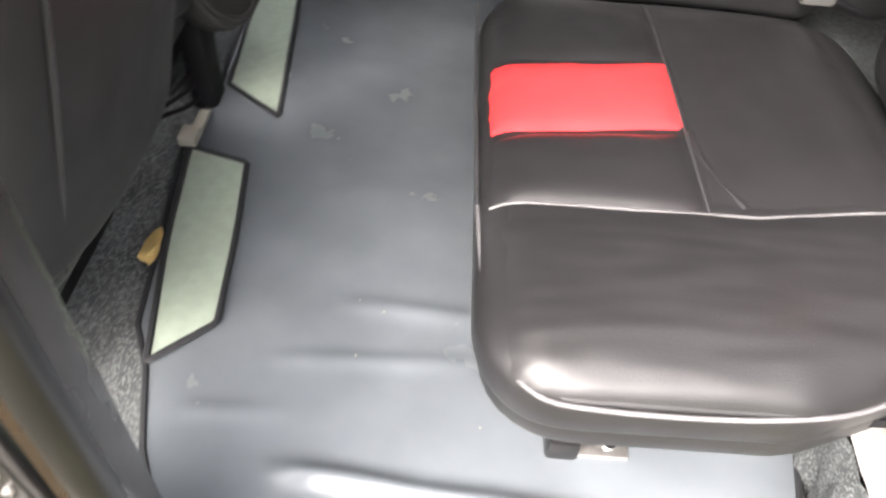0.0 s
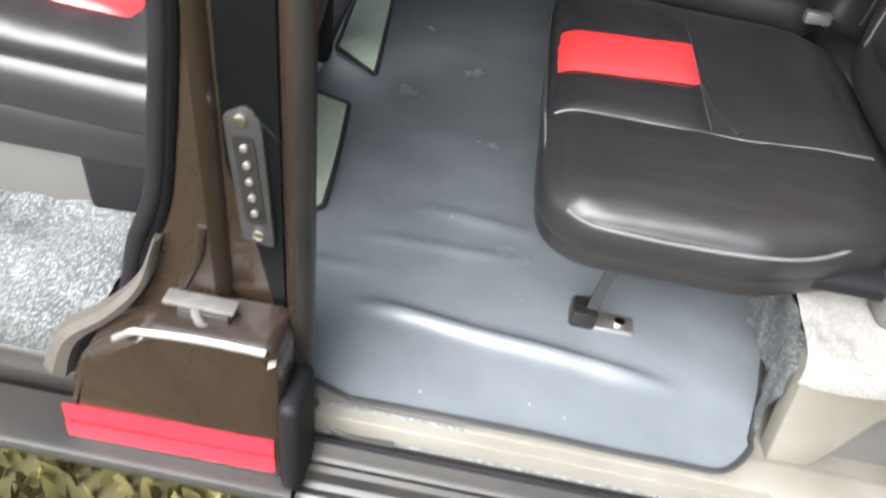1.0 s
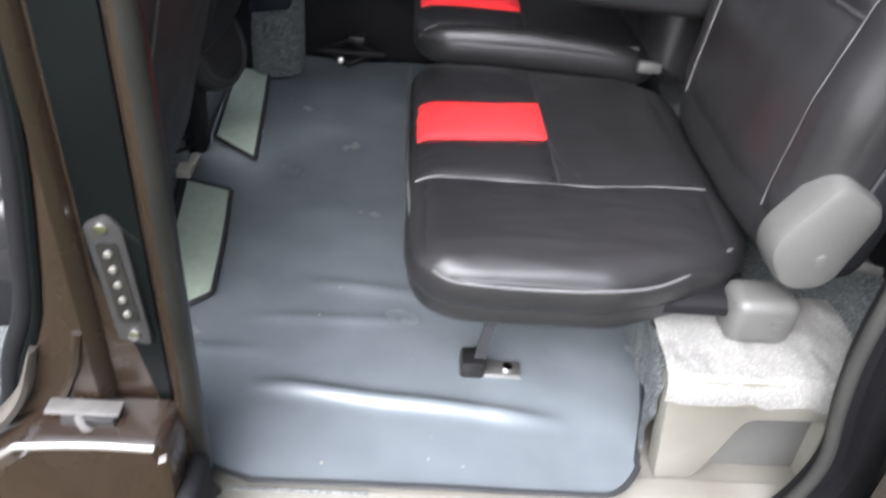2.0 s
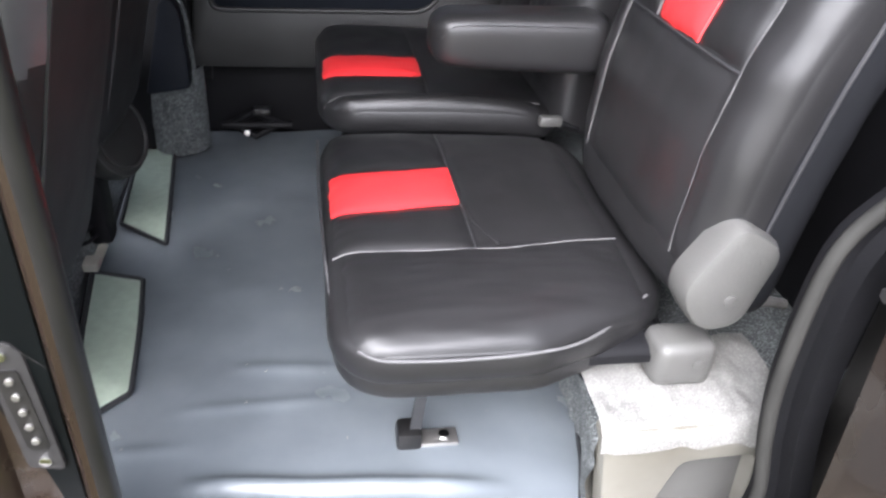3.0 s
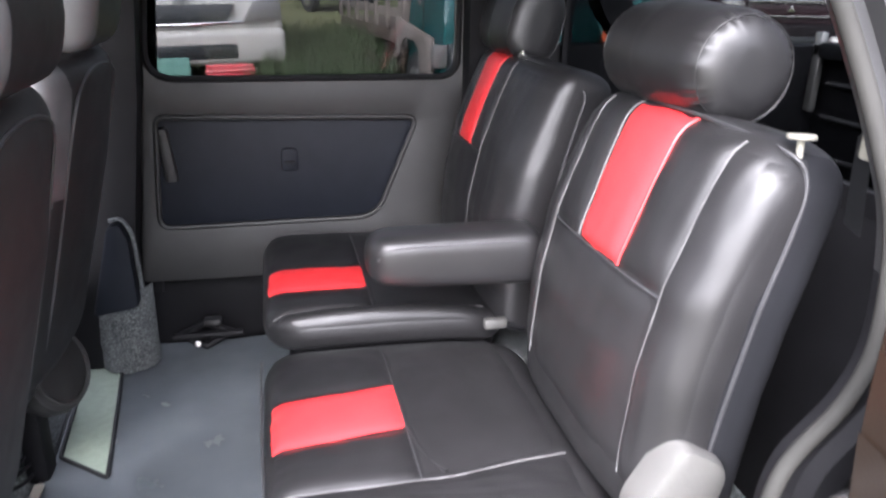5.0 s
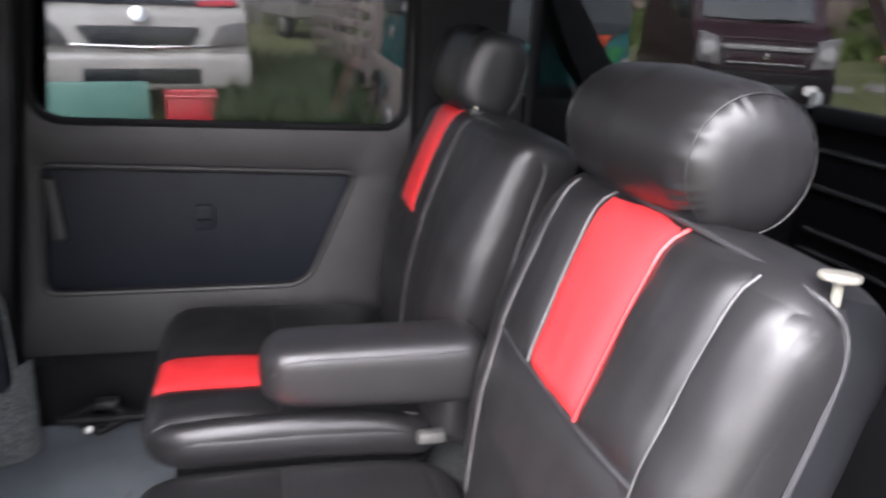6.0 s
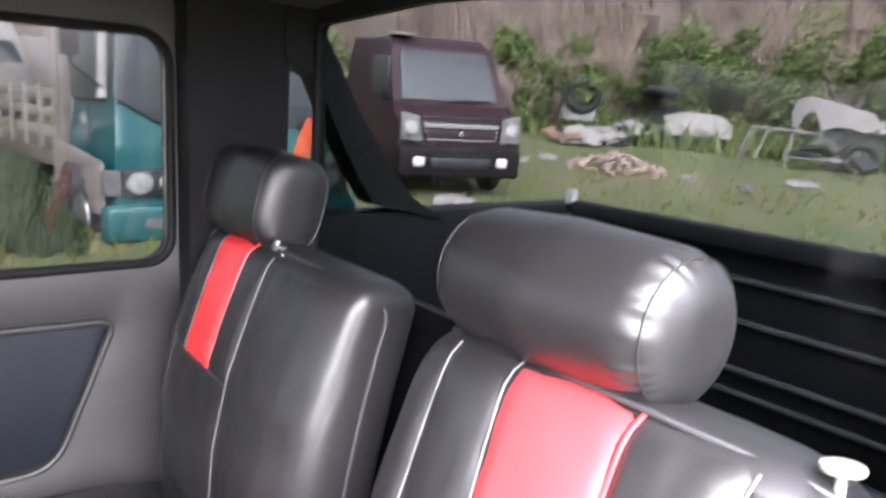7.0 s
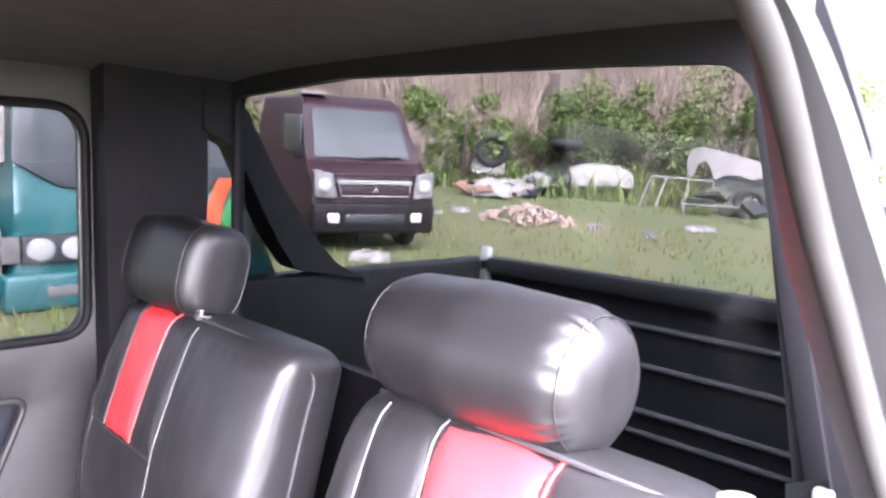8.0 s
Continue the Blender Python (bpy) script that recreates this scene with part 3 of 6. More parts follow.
# ---- far sliding door ----
door = thing("sliding_door", (0.27, 1.27, 0.2), "closed sliding door with grey plastic trim and a dark vinyl inset", "door", kind="structure")
door_out = fillet([(-0.137, 0.198), (0.65, 0.198), (0.665, 0.60), (0.66, 1.155), (-0.045, 1.155), (-0.092, 0.62)], [0.02, 0.02, 0.0, 0.02, 0.02, 0.0])
win = fillet([(-0.078, 0.681), (0.632, 0.684), (0.632, 1.073), (-0.038, 1.073)], [0.07, 0.05, 0.06, 0.06])
inset = fillet([(-0.080, 0.336), (0.433, 0.342), (0.535, 0.590), (-0.064, 0.598)], [0.03, 0.05, 0.03, 0.02])
part("trim_panel", plate(door_out, lambda u, v, w: (u, 1.332 - w, v), 0.05, 0.008, (win, inset)), TRIM, door, "grey moulded plastic door trim", smooth=True)
part("inset_panel", plate(fillet([(-0.095, 0.325), (0.44, 0.33), (0.55, 0.61), (-0.075, 0.62)], 0.03), lambda u, v, w: (u, 1.332 - w, v), 0.028, 0.002), TRIMBLUE, door, "dark blue-grey vinyl inset")
lip = [Vector((q.x, 1.280, q.y)) for q in inset]
part("inset_lip", tube(lip, 0.006, 8, closed=True), TRIM, door)
part("window_seal", tube([Vector((q.x, 1.284, q.y)) for q in win], 0.008, 8, closed=True), BLACKPLASTIC, door, "black rubber window seal")
pane = part("pane", plate(fillet([(-0.08, 0.675), (0.63, 0.675), (0.63, 1.075), (-0.04, 1.075)], 0.05), lambda u, v, w: (u, 1.317 - w, v), 0.004, 0), GLASS, door, "clear window pane")
pane.visible_shadow = False
part("outer_skin", box(-0.12, 0.63, 1.345, 1.358, 0.19, 0.655, 0.004), BLACKPAINT, door, "black outer door skin")
part("pull_handle", plate(fillet([(-0.056, 0.445), (-0.028, 0.445), (-0.044, 0.572), (-0.068, 0.572)], 0.010), lambda u, v, w: (u, 1.306 - w, v), 0.024, 0.006), TRIM, door, "grey recessed pull handle")
ash = part("ashtray", plate(fillet([(0.208, 0.462), (0.246, 0.462), (0.246, 0.516), (0.208, 0.516)], 0.012), lambda u, v, w: (u, 1.304 - w, v), 0.012, 0.003), TRIMBLUE, door, "small dark release latch")
part("latch_bar", box(0.214, 0.240, 1.286, 1.294, 0.480, 0.488, 0.002), BLACKPLASTIC, ash)


# ---- rubber mat ----
def mat_z(x, y):
    v = Vector((x * 3.2, y * 2.6, 0.3))
    folds = 0.0
    for a, wdt, y0, slope, x0, x1 in ((0.0115, 0.0125, 0.182, -0.09, -0.05, 0.40), (0.0055, 0.012, 0.252, 0.0, -0.16, -0.02), (0.0055, 0.014, 0.415, -0.03, 0.0, 0.22), (0.0035, 0.012, 0.33, 0.06, -0.08, 0.2), (0.002, 0.03, 0.62, 0.15, -0.1, 0.3), (0.002, 0.03, 0.95, -0.1, -0.1, 0.2)):
        q = (y - y0 - slope * x - 0.006 * noise.noise(Vector((x * 9, y0 * 30, 0)))) / wdt
        end = min(1.0, max(0.0, (x - x0) / 0.06)) * min(1.0, max(0.0, (x1 - x) / 0.10))
        folds += a * end * math.exp(-q * q)
    return 0.005 + folds + 0.003 * noise.noise(v) + 0.002 * noise.noise(v * 2.7) + 0.003 * math.sin(9 * y + 3 * x + 2 * noise.noise(v))


mat = thing("floor_mat", (0.12, 0.65, 0.0), "large grey vinyl floor mat, slightly rumpled, with green-grey patches", "floor mat")
own = bmesh.new()
NX, NY = 72, 300
grid = []
for j in range(NY + 1):
    row = []
    for i in range(NX + 1):
        u, v = i / NX, j / NY
        y = 0.035 + 1.30 * v
        right = 0.482 + 0.058 * min(1.0, max(0.0, (y - 0.05) / 0.25))
        left = float(np.interp(y, [0.03, 0.055, 0.10, 0.20, 0.30, 0.36, 0.70, 0.86, 1.34], [0.0, -0.07, -0.12, -0.17, -0.20, -0.23, -0.275, -0.26, -0.285]))
        x = left + (right - left) * u
        edge_r = max(0.0, 0.06 - (right - x)) / 0.06
        yy = y + (0.045 * edge_r**2.2 * max(0.0, 1 - v * 9))
        row.append(own.verts.new((x, yy, 0.005 + mat_z(x, yy))))
    grid.append(row)
for j in range(NY):
    for i in range(NX):
        own.faces.new((grid[j][i], grid[j + 1][i], grid[j + 1][i + 1], grid[j][i + 1]))
rim = [grid[0][i].co.copy() for i in range(NX + 1)] + [grid[j][NX].co.copy() for j in range(1, NY + 1)]
rim_left = [grid[j][0].co.copy() for j in range(NY + 1)]
sheet = part("sheet", own, VINYL, mat)
sheet.data.flip_normals()
part("edge_binding", tube(rim, 0.004, 6), BINDING, mat, "black stitched edge")
part("edge_binding", tube(rim_left, 0.004, 6), BINDING, mat, "black stitched edge")
for quad in ([(-0.275, 1.335), (-0.200, 1.30), (-0.172, 1.05), (-0.146, 0.782), (-0.245, 0.862), (-0.262, 1.10)], [(-0.263, 0.697), (-0.170, 0.668), (-0.150, 0.52), (-0.136, 0.368), (-0.200, 0.305), (-0.238, 0.50)]):
    ol = fillet(quad, [0.008, 0.008, 0.05, 0.008, 0.008, 0.05], 4)
    pc = part("patch", plate(ol, lambda u, v, w: (u, v, 0.0075 + mat_z(u, v) + w), 0.003, 0.001), PATCH, mat, "green-grey cloth patch with black binding")
    part("patch_binding", tube([Vector((q.x, q.y, 0.0105 + mat_z(q.x, q.y))) for q in ol], 0.0045, 6, closed=True), BINDING, pc)

# crumbs and grit on the mat
grit = bmesh.new()
rg = random.Random(21)
for k in range(9):
    x, y = rg.uniform(-0.05, 0.46), 0.06 + 0.5 * rg.random() ** 1.6
    own = bmesh.new()
    bmesh.ops.create_icosphere(own, subdivisions=1, radius=rg.uniform(0.0006, 0.0014))
    own.transform(Matrix.Translation((x, y, 0.006 + mat_z(x, y))) @ Matrix.Diagonal((rg.uniform(0.7, 2.2), 1, 0.6, 1)))
    merge(grit, own)
solid("crumbs", grit, IVORY, "pale crumbs and grit scattered on the mat", "crumbs", "stuff")

# floor latch with its strap
latch = thing("floor_latch", (0.28, 0.232, 0.0), "small worn metal floor catch with a black strap", "latch")
part("base", box(0.258, 0.340, 0.226, 0.256, 0.006, 0.0165, 0.002), METAL, latch)
part("catch", box(0.250, 0.286, 0.222, 0.260, 0.006, 0.040, 0.006), BLACKPAINT, latch, "black catch block")
part("bolt", disc((0.320, 0.241, 0.018), (0, 0, 1), 0.008, 0.006, 14, 0.002), CHROME, latch)
part("strap", loft([[Vector((x - 0.008, y, z)), Vector((x + 0.008, y, z)), Vector((x + 0.008, y + 0.004, z)), Vector((x - 0.008, y + 0.004, z))] for x, y, z in ((0.275, 0.234, 0.02), (0.280, 0.236, 0.08), (0.290, 0.24, 0.16), (0.300, 0.245, 0.235))]), BINDING, latch, "black webbing strap")

# beige step panel beside the rear deck
step = thing("step_panel", (0.56, 0.07, 0.0), "beige painted steel wheel-arch step with a recessed side", "step panel", kind="structure")
side_out = fillet([(0.500, -0.008), (0.552, -0.008), (0.588, 0.122), (0.690, 0.126), (0.702, -0.008), (0.72, -0.008), (0.72, 0.188), (0.470, 0.188)], [0.004, 0.03, 0.015, 0.015, 0.01, 0, 0, 0.02])
part("side", plate(side_out, lambda u, v, w: (u + 0.010, 0.112 - w, v - 0.014), 0.03, 0.006), BEIGE, step)
# Recess is darker than the beige side: its shade is in the colour.
part("recess", box(0.515, 0.730, 0.108, 0.1115, -0.02, 0.16, 0), COVER, step, "step recess with its shade painted grey")
part("top", box(0.482, 0.735, 0.086, 0.115, 0.150, 0.170, 0.006), BEIGE, step)
own = bmesh.new()
gr = []
lay = [(0.240, 0.186), (0.200, 0.187), (0.160, 0.187), (0.130, 0.186), (0.108, 0.184), (0.092, 0.180), (0.083, 0.170), (0.079, 0.156), (0.078, 0.142)]
for i in range(53):
    x = 0.478 + 0.262 * i / 52
    row = []
    for j in range(33):
        f = j / 32 * 8
        k = min(7, int(f))
        y, z = (lay[k][c] + (lay[k + 1][c] - lay[k][c]) * (f - k) for c in (0, 1))
        q = Vector((x * 26, (y - z) * 20, 0.7))
        w = 0.0045 * noise.noise(q) + 0.0022 * noise.noise(q * 2.7)
        hang = max(0.0, f - 6) * 0.006 * noise.noise(Vector((x * 30, 2, 0)))
        row.append(own.verts.new((x, y - 0.5 * abs(w) - 0.001, z + w * (0.3 + 0.7 * (f < 6)) + hang)))
    gr.append(row)
for a, b in zip(gr, gr[1:]):
    for j in range(32):
        own.faces.new((a[j], a[j + 1], b[j + 1], b[j]))
part("felt_top", own, PALECARPET, step, "worn pale flecked felt over the step")
part("foot", box(0.505, 0.74, 0.028, 0.1135, -0.045, -0.010, 0.006), BEIGE, step)
own = bmesh.new()
gr = []
for j in range(121):
    row = []
    for i in range(17):
        y, u = 0.100 + 1.16 * j / 120, i / 16
        a, b = Vector((0.528 if y > 0.2 else 0.490 + 0.038 * max(0, (y - 0.114) / 0.09), y, 0.0)), Vector((0.482 if y < 0.2 else 0.51, y, 0.178))
        q = Vector((y * 24, u * 2.2, 1))
        p = a.lerp(b, u) + Vector((-0.010 * abs(noise.noise(q)) - 0.005 * noise.noise(q * 2.6), 0, 0))
        row.append(own.verts.new(p))
    gr.append(row)
for j in range(120):
    for i in range(16):
        own.faces.new((gr[j][i], gr[j][i + 1], gr[j + 1][i + 1], gr[j + 1][i]))
solid("riser_carpet", own, CARPET, "flecked felt carpet hanging over the deck's front edge", "carpet", "structure")


# ---- seats ----
def second_material(ob, mat_, where):
    """Another material on some faces of a cushion: sewn side cover, painted sheen."""
    ob.data.materials.append(mat_)
    for p in ob.data.polygons:
        if where(p):
            p.material_index = 1


def rear_seat(y_in, y_out, band_c, band_b, z_up, head, near):
    """One half of the rear bench. y_out: the edge by the door, y_in: the edge in the middle; band_c and band_b: the red bands."""
    lo, hi = min(y_in, y_out), max(y_in, y_out)
    mid = (lo + hi) / 2
    seat = thing("rear_seat", (0.4, mid, 0.0), "black leather rear seat with red bands and " + ("folding armrest" if near else "narrow flat backrest"), "car seat", "rear seats")
    top = 0.294 + z_up
    half = (hi - lo) / 2
    # cushion
    cut = 0.10 if near else 0.0
    rows = [(0.154, (0, mid, top - 0.042), half, 0.040), (0.20, (0, mid, top - 0.042), half, 0.042), (0.40, (0, mid, top - 0.042), half, 0.042), (0.50, (0, mid + cut * 0.2, top - 0.046), half - cut * 0.2, 0.042), (0.62, (0, mid + cut * 0.5, top - 0.06), half - cut * 0.5, 0.040)]
    rows = [(s, (s, c[1], c[2]), a, b) for s, c, a, b in rows]
    cush = Pad(rows, (0, 1, 0), (0, 0, 1), n=4.2, ends=0.045, corner=0.085)
    body = part("cushion", cush.body(), LEATHER, seat, "black leather cushion")
    b0, b1 = band_c[0] - mid, band_c[1] - mid
    e0, e1 = -half * 0.93, half * 0.93
    s1 = 0.311 - mid if near else b0 - 0.085
    k1 = 0.023 if near else 0.0
    part("bolster", cush.panel(-half * 0.992, s1, 0.172, 0.57, 0.002, 0.012, 60, 30), LEATHER, body)
    part("front_panel", cush.panel(s1, b0, 0.162, 0.357, 0.003, 0.006, skew1=k1), LEATHER, body)
    part("red_band", cush.panel(b0, b1, 0.159, 0.361, 0.0035, 0.006, skew0=k1, skew1=k1), RED, body, "bright red leather band")
    part("front_panel", cush.panel(b1, e1, 0.162, 0.357, 0.003, 0.006, skew0=k1), LEATHER, body)
    part("rear_panel", cush.panel(s1, e1, 0.357, 0.57, 0.003, 0.004), LEATHER, body)
    part("seam", cush.seam([(s1, 0.165), (s1, 0.57)], 0.0017, 0.0008), STITCH, body, "light grey stitched seam")
    part("seam", cush.seam([(s1, 0.357), (e1, 0.357)], 0.0014, 0.0005), DARKPIPE, body)
    if near:
        part("crease", cush.seam([(b0 + k1, 0.362), (b0 - 0.02, 0.366), (b0 - 0.055, 0.376), (s1 + 0.012, 0.392)], 0.0045, -0.0012), LEATHER, body, "deep crease in the leather")
        pts = [(0.57, lo + 0.10, top - 0.022), (0.47, lo + 0.025, top - 0.025), (0.38, lo + 0.001, top - 0.025), (0.25, lo - 0.001, top - 0.025), (0.195, lo + 0.012, top - 0.023), (0.166, lo + 0.07, top - 0.022), (0.155, lo + 0.2, top - 0.02), (0.151, lo + 0.4, top - 0.02), (0.151, hi - 0.03, top - 0.02)]
        part("piping", tube(spline(pts[:7]), 0.0022, 8), STITCH, body, "light grey piping")
        part("piping", tube(spline(pts[6:]), 0.0022, 8), DARKPIPE, body, "dark piping along the front edge")
    pan = box(0.20, 0.60, lo + 0.035, hi - 0.03, 0.205, top - 0.06, 0.02, 3)
    part("seat_pan", pan, BLACKPLASTIC, seat)
    if near:
        low = Pad([(s + 0.006, (c[0] + 0.006, c[1], top - 0.074), a - 0.006, 0.030) for s, c, a, b in rows], (0, 1, 0), (0, 0, 1), n=5.0, ends=0.02, corner=0.085)
        part("skirt", low.body(30, 64), LEATHER, seat, "lower leather skirt of the cushion")
    # backrest
    bl, bh = (lo + 0.03, hi - 0.118) if near else (lo - 0.012, hi)
    bm_, bhalf = (bl + bh) / 2, (bh - bl) / 2
    rows = [(0.26, 0.640, 0.070), (0.36, 0.648, 0.078), (0.47, 0.658, 0.080), (0.575, 0.679, 0.079), (0.67, 0.709, 0.075), (0.758, 0.736, 0.066)]
    back = Pad([(s, (x, bm_, s), bhalf * (1.0 if s < 0.6 else 0.985), b) for s, x, b in rows], (0, 1, 0), (-1, 0, 0.22), n=3.2 if near else 3.8, ends=0.042 if near else 0.035, corner=0.075 if near else 0.035, nb=5.5 if near else 5.0, wrinkle=0.0022 if near else 0.0015)
    core = part("backrest", back.body(48, 64), LEATHER, seat, "black leather backrest")
    if near:
        second_material(core, GUSSET, lambda p: p.normal.y < -0.55 and p.center.x > 0.625 + 0.22 * (p.center.z - 0.3))
    r0, r1 = band_b[0] - bm_, band_b[1] - bm_
    q0, q1 = (0.219 - bm_, 0.533 - bm_) if near else (0.945 - bm_, bhalf * 0.85)
    f0, f1 = -bhalf * 0.985, bhalf * 0.985
    k2 = 0.016 if near else 0.006
    part("lower_panel", back.panel(q0, q1, 0.33, 0.558, 0.003, 0.006), LEATHER, core)
    part("upper_panel", back.panel(q0, r0, 0.558, 0.747, 0.003, 0.005), LEATHER, core)
    part("red_band", back.panel(r0, r1, 0.558, 0.7500, 0.0035, 0.005, 14, 26, skew1=k2), RED, core, "bright red leather band")
    part("upper_panel", back.panel(r1, q1, 0.558, 0.747, 0.003, 0.005, skew0=k2), LEATHER, core)
    part("bolster", back.panel(f0, q0, 0.32, 0.742, 0.002, 0.006, 40, 30), LEATHER, core)
    part("bolster", back.panel(q1, f1, 0.32, 0.735, 0.003, 0.006), LEATHER, core)
    for q in (q0, q1):
        part("seam", back.seam([(q, 0.33), (q, 0.742)], 0.0015, 0.001), STITCH, core, "light grey stitched seam")
    part("seam", back.seam([(r1, 0.562), (r1 + k2, 0.752)], 0.0014, 0.0015), STITCH, core)
    part("seam", back.seam([(r0, 0.562), (r0, 0.750)], 0.0022, 0.0012), RED, core, "raised red seam")
    part("seam", back.seam([(q0, 0.558), (q1, 0.558)], 0.0018, 0.001), DARKPIPE, core)
    edge = [(f0, 0.30), (f0, 0.45), (f0, 0.58), (f0 * 0.99, 0.67), (f0 * 0.95, 0.722), (f0 * 0.82, 0.743), (f0 * 0.4, 0.751), (0, 0.7515), (f1 * 0.4, 0.751), (f1 * 0.82, 0.743), (f1 * 0.95, 0.722), (f1, 0.58), (f1, 0.45), (f1, 0.30)]
    pts = []
    for y, s in edge:
        c, a, b = back.slice(s)
        y = max(-a, min(a, y * 1.04))
        low = min(1.0, abs(y) / bhalf) ** 8
        pts.append(back.at(y, s, 0.0055 if near else 0.001) * (1 - low) + (c + back.side * math.copysign(a, y) - back.face * (0.08 if near else 0.1) * b) * low)
    part("piping", tube(spline(pts, 4), 0.0028, 8), DARKPIPE, core, "piping along the backrest's edge")
    # headrest
    hy, hw = head
    tall, deep, zc = (0.071, 0.074, 0.813) if near else (0.075, 0.058, 0.821)
    hx, px, py, pw = (0.738, 0.752, hy, 0.055) if near else (0.728, 0.692, 1.012, 0.036)
    pad = Pad([(hy - hw, (hx, hy - hw, zc), tall * 0.96, deep * 0.97), (hy, (hx - 0.006, hy, zc + 0.002), tall * 1.04, deep * 1.03), (hy + hw, (hx, hy + hw, zc), tall * 0.96, deep * 0.97)], (0.25, 0, 1), (-1, 0, 0.25), n=2.05 if near else 3.0, ends=0.045 if near else 0.026, gather=0.036 if near else 0.014)
    hr = part("headrest", pad.body(64, 160), LEATHER, seat, "large padded black leather headrest")
    for k in (-1, 1):
        ring = []
        c, a, b = pad.slice(hy + k * (hw - 0.018))
        for i in range(40):
            t = 2 * math.pi * i / 40
            e = 2 / pad.n
            ring.append(c + pad.side * ((a + 0.001) * math.copysign(abs(math.cos(t)) ** e, math.cos(t))) + pad.face * ((b + 0.001) * math.copysign(abs(math.sin(t)) ** e, math.sin(t))))
        part("end_seam", tube(ring, 0.0009, 6, closed=True), LEATHER, hr, "gathered stitched seam")
        part("post", tube([(px, py + k * pw, 0.72), (px - 0.004, py + k * pw, 0.80 if near else 0.774)], 0.006, 10), CHROME, hr, "chrome headrest post")
        part("post_collar", disc((px, py + k * pw, 0.752 if near else 0.762), (0.2, 0, 1), 0.013, 0.010, 14, 0.003), COVER, hr, "grey plastic collar")
    return seat


near_seat = rear_seat(0.728, 0.124, (0.407, 0.533), (0.313, 0.431), 0.0, (0.4435, 0.1425), True)
far_seat = rear_seat(0.745, 1.243, (0.864, 0.980), (1.020, 1.122), 0.038, (1.116, 0.121), False)

arm = Pad([(0.325, (0.325, 0.636, 0.484), 0.046, 0.040), (0.40, (0.40, 0.632, 0.483), 0.047, 0.045), (0.62, (0.62, 0.632, 0.480), 0.047, 0.050)], (0, 1, 0), (0, 0, 1), n=3.4, ends=0.04)
armrest = part("armrest", arm.body(30, 40), LEATHER, near_seat, "black leather folding armrest")
part("seam", tube([arm.at(-0.043, s, 0.0) for s in np.linspace(0.34, 0.60, 16)], 0.0016, 6), DARKPIPE, armrest)

# hinge cover, bracket, lever and recline knob
cov = fillet([(0.585, 0.285), (0.640, 0.292), (0.668, 0.405), (0.600, 0.442), (0.543, 0.345)], [0.024, 0.026, 0.028, 0.025, 0.035], 8)
hinge = part("hinge_cover", plate(cov, lambda u, v, w: (u + 0.012, 0.178 - w, v - 0.009), 0.045, 0.014), COVER, near_seat, "grey-beige plastic hinge cover")
part("screw", disc((0.624, 0.1325, 0.328), (0, -1, 0), 0.008, 0.004, 14, 0.001), COVER, hinge)
lower = part("hinge_bracket", box(0.560, 0.642, 0.138, 0.198, 0.184, 0.252, 0.015, 3), COVER, near_seat, "grey-beige plastic foot of the hinge")
part("screw", disc((0.615, 0.1365, 0.226), (0, -1, 0), 0.008, 0.003, 14, 0.001), COVER, lower)
part("recliner_rod", tube([(0.65, 0.18, 0.29), (0.71, 0.17, 0.295), (0.73, 0.17, 0.29)], 0.007, 8), METAL, near_seat)
knob = part("release_knob", tube([(0.726, 0.184, 0.70), (0.722, 0.184, 0.760)], 0.004, 10), IVORY, near_seat, "ivory plastic mushroom release knob")
part("cap", disc((0.722, 0.184, 0.763), (0.05, 0.10, 1), 0.0150, 0.006, 24, 0.0025), IVORY, knob)
buckle = thing("belt_buckle", (0.555, 0.71, 0.30), "grey-beige seat belt buckle between the rear seats", "buckle")
part("body", box(0.560, 0.605, 0.728, 0.748, 0.285, 0.306, 0.006), COVER, buckle)
part("stalk", tube([(0.60, 0.738, 0.292), (0.64, 0.738, 0.28)], 0.006, 8), BLACKPLASTIC, buckle)


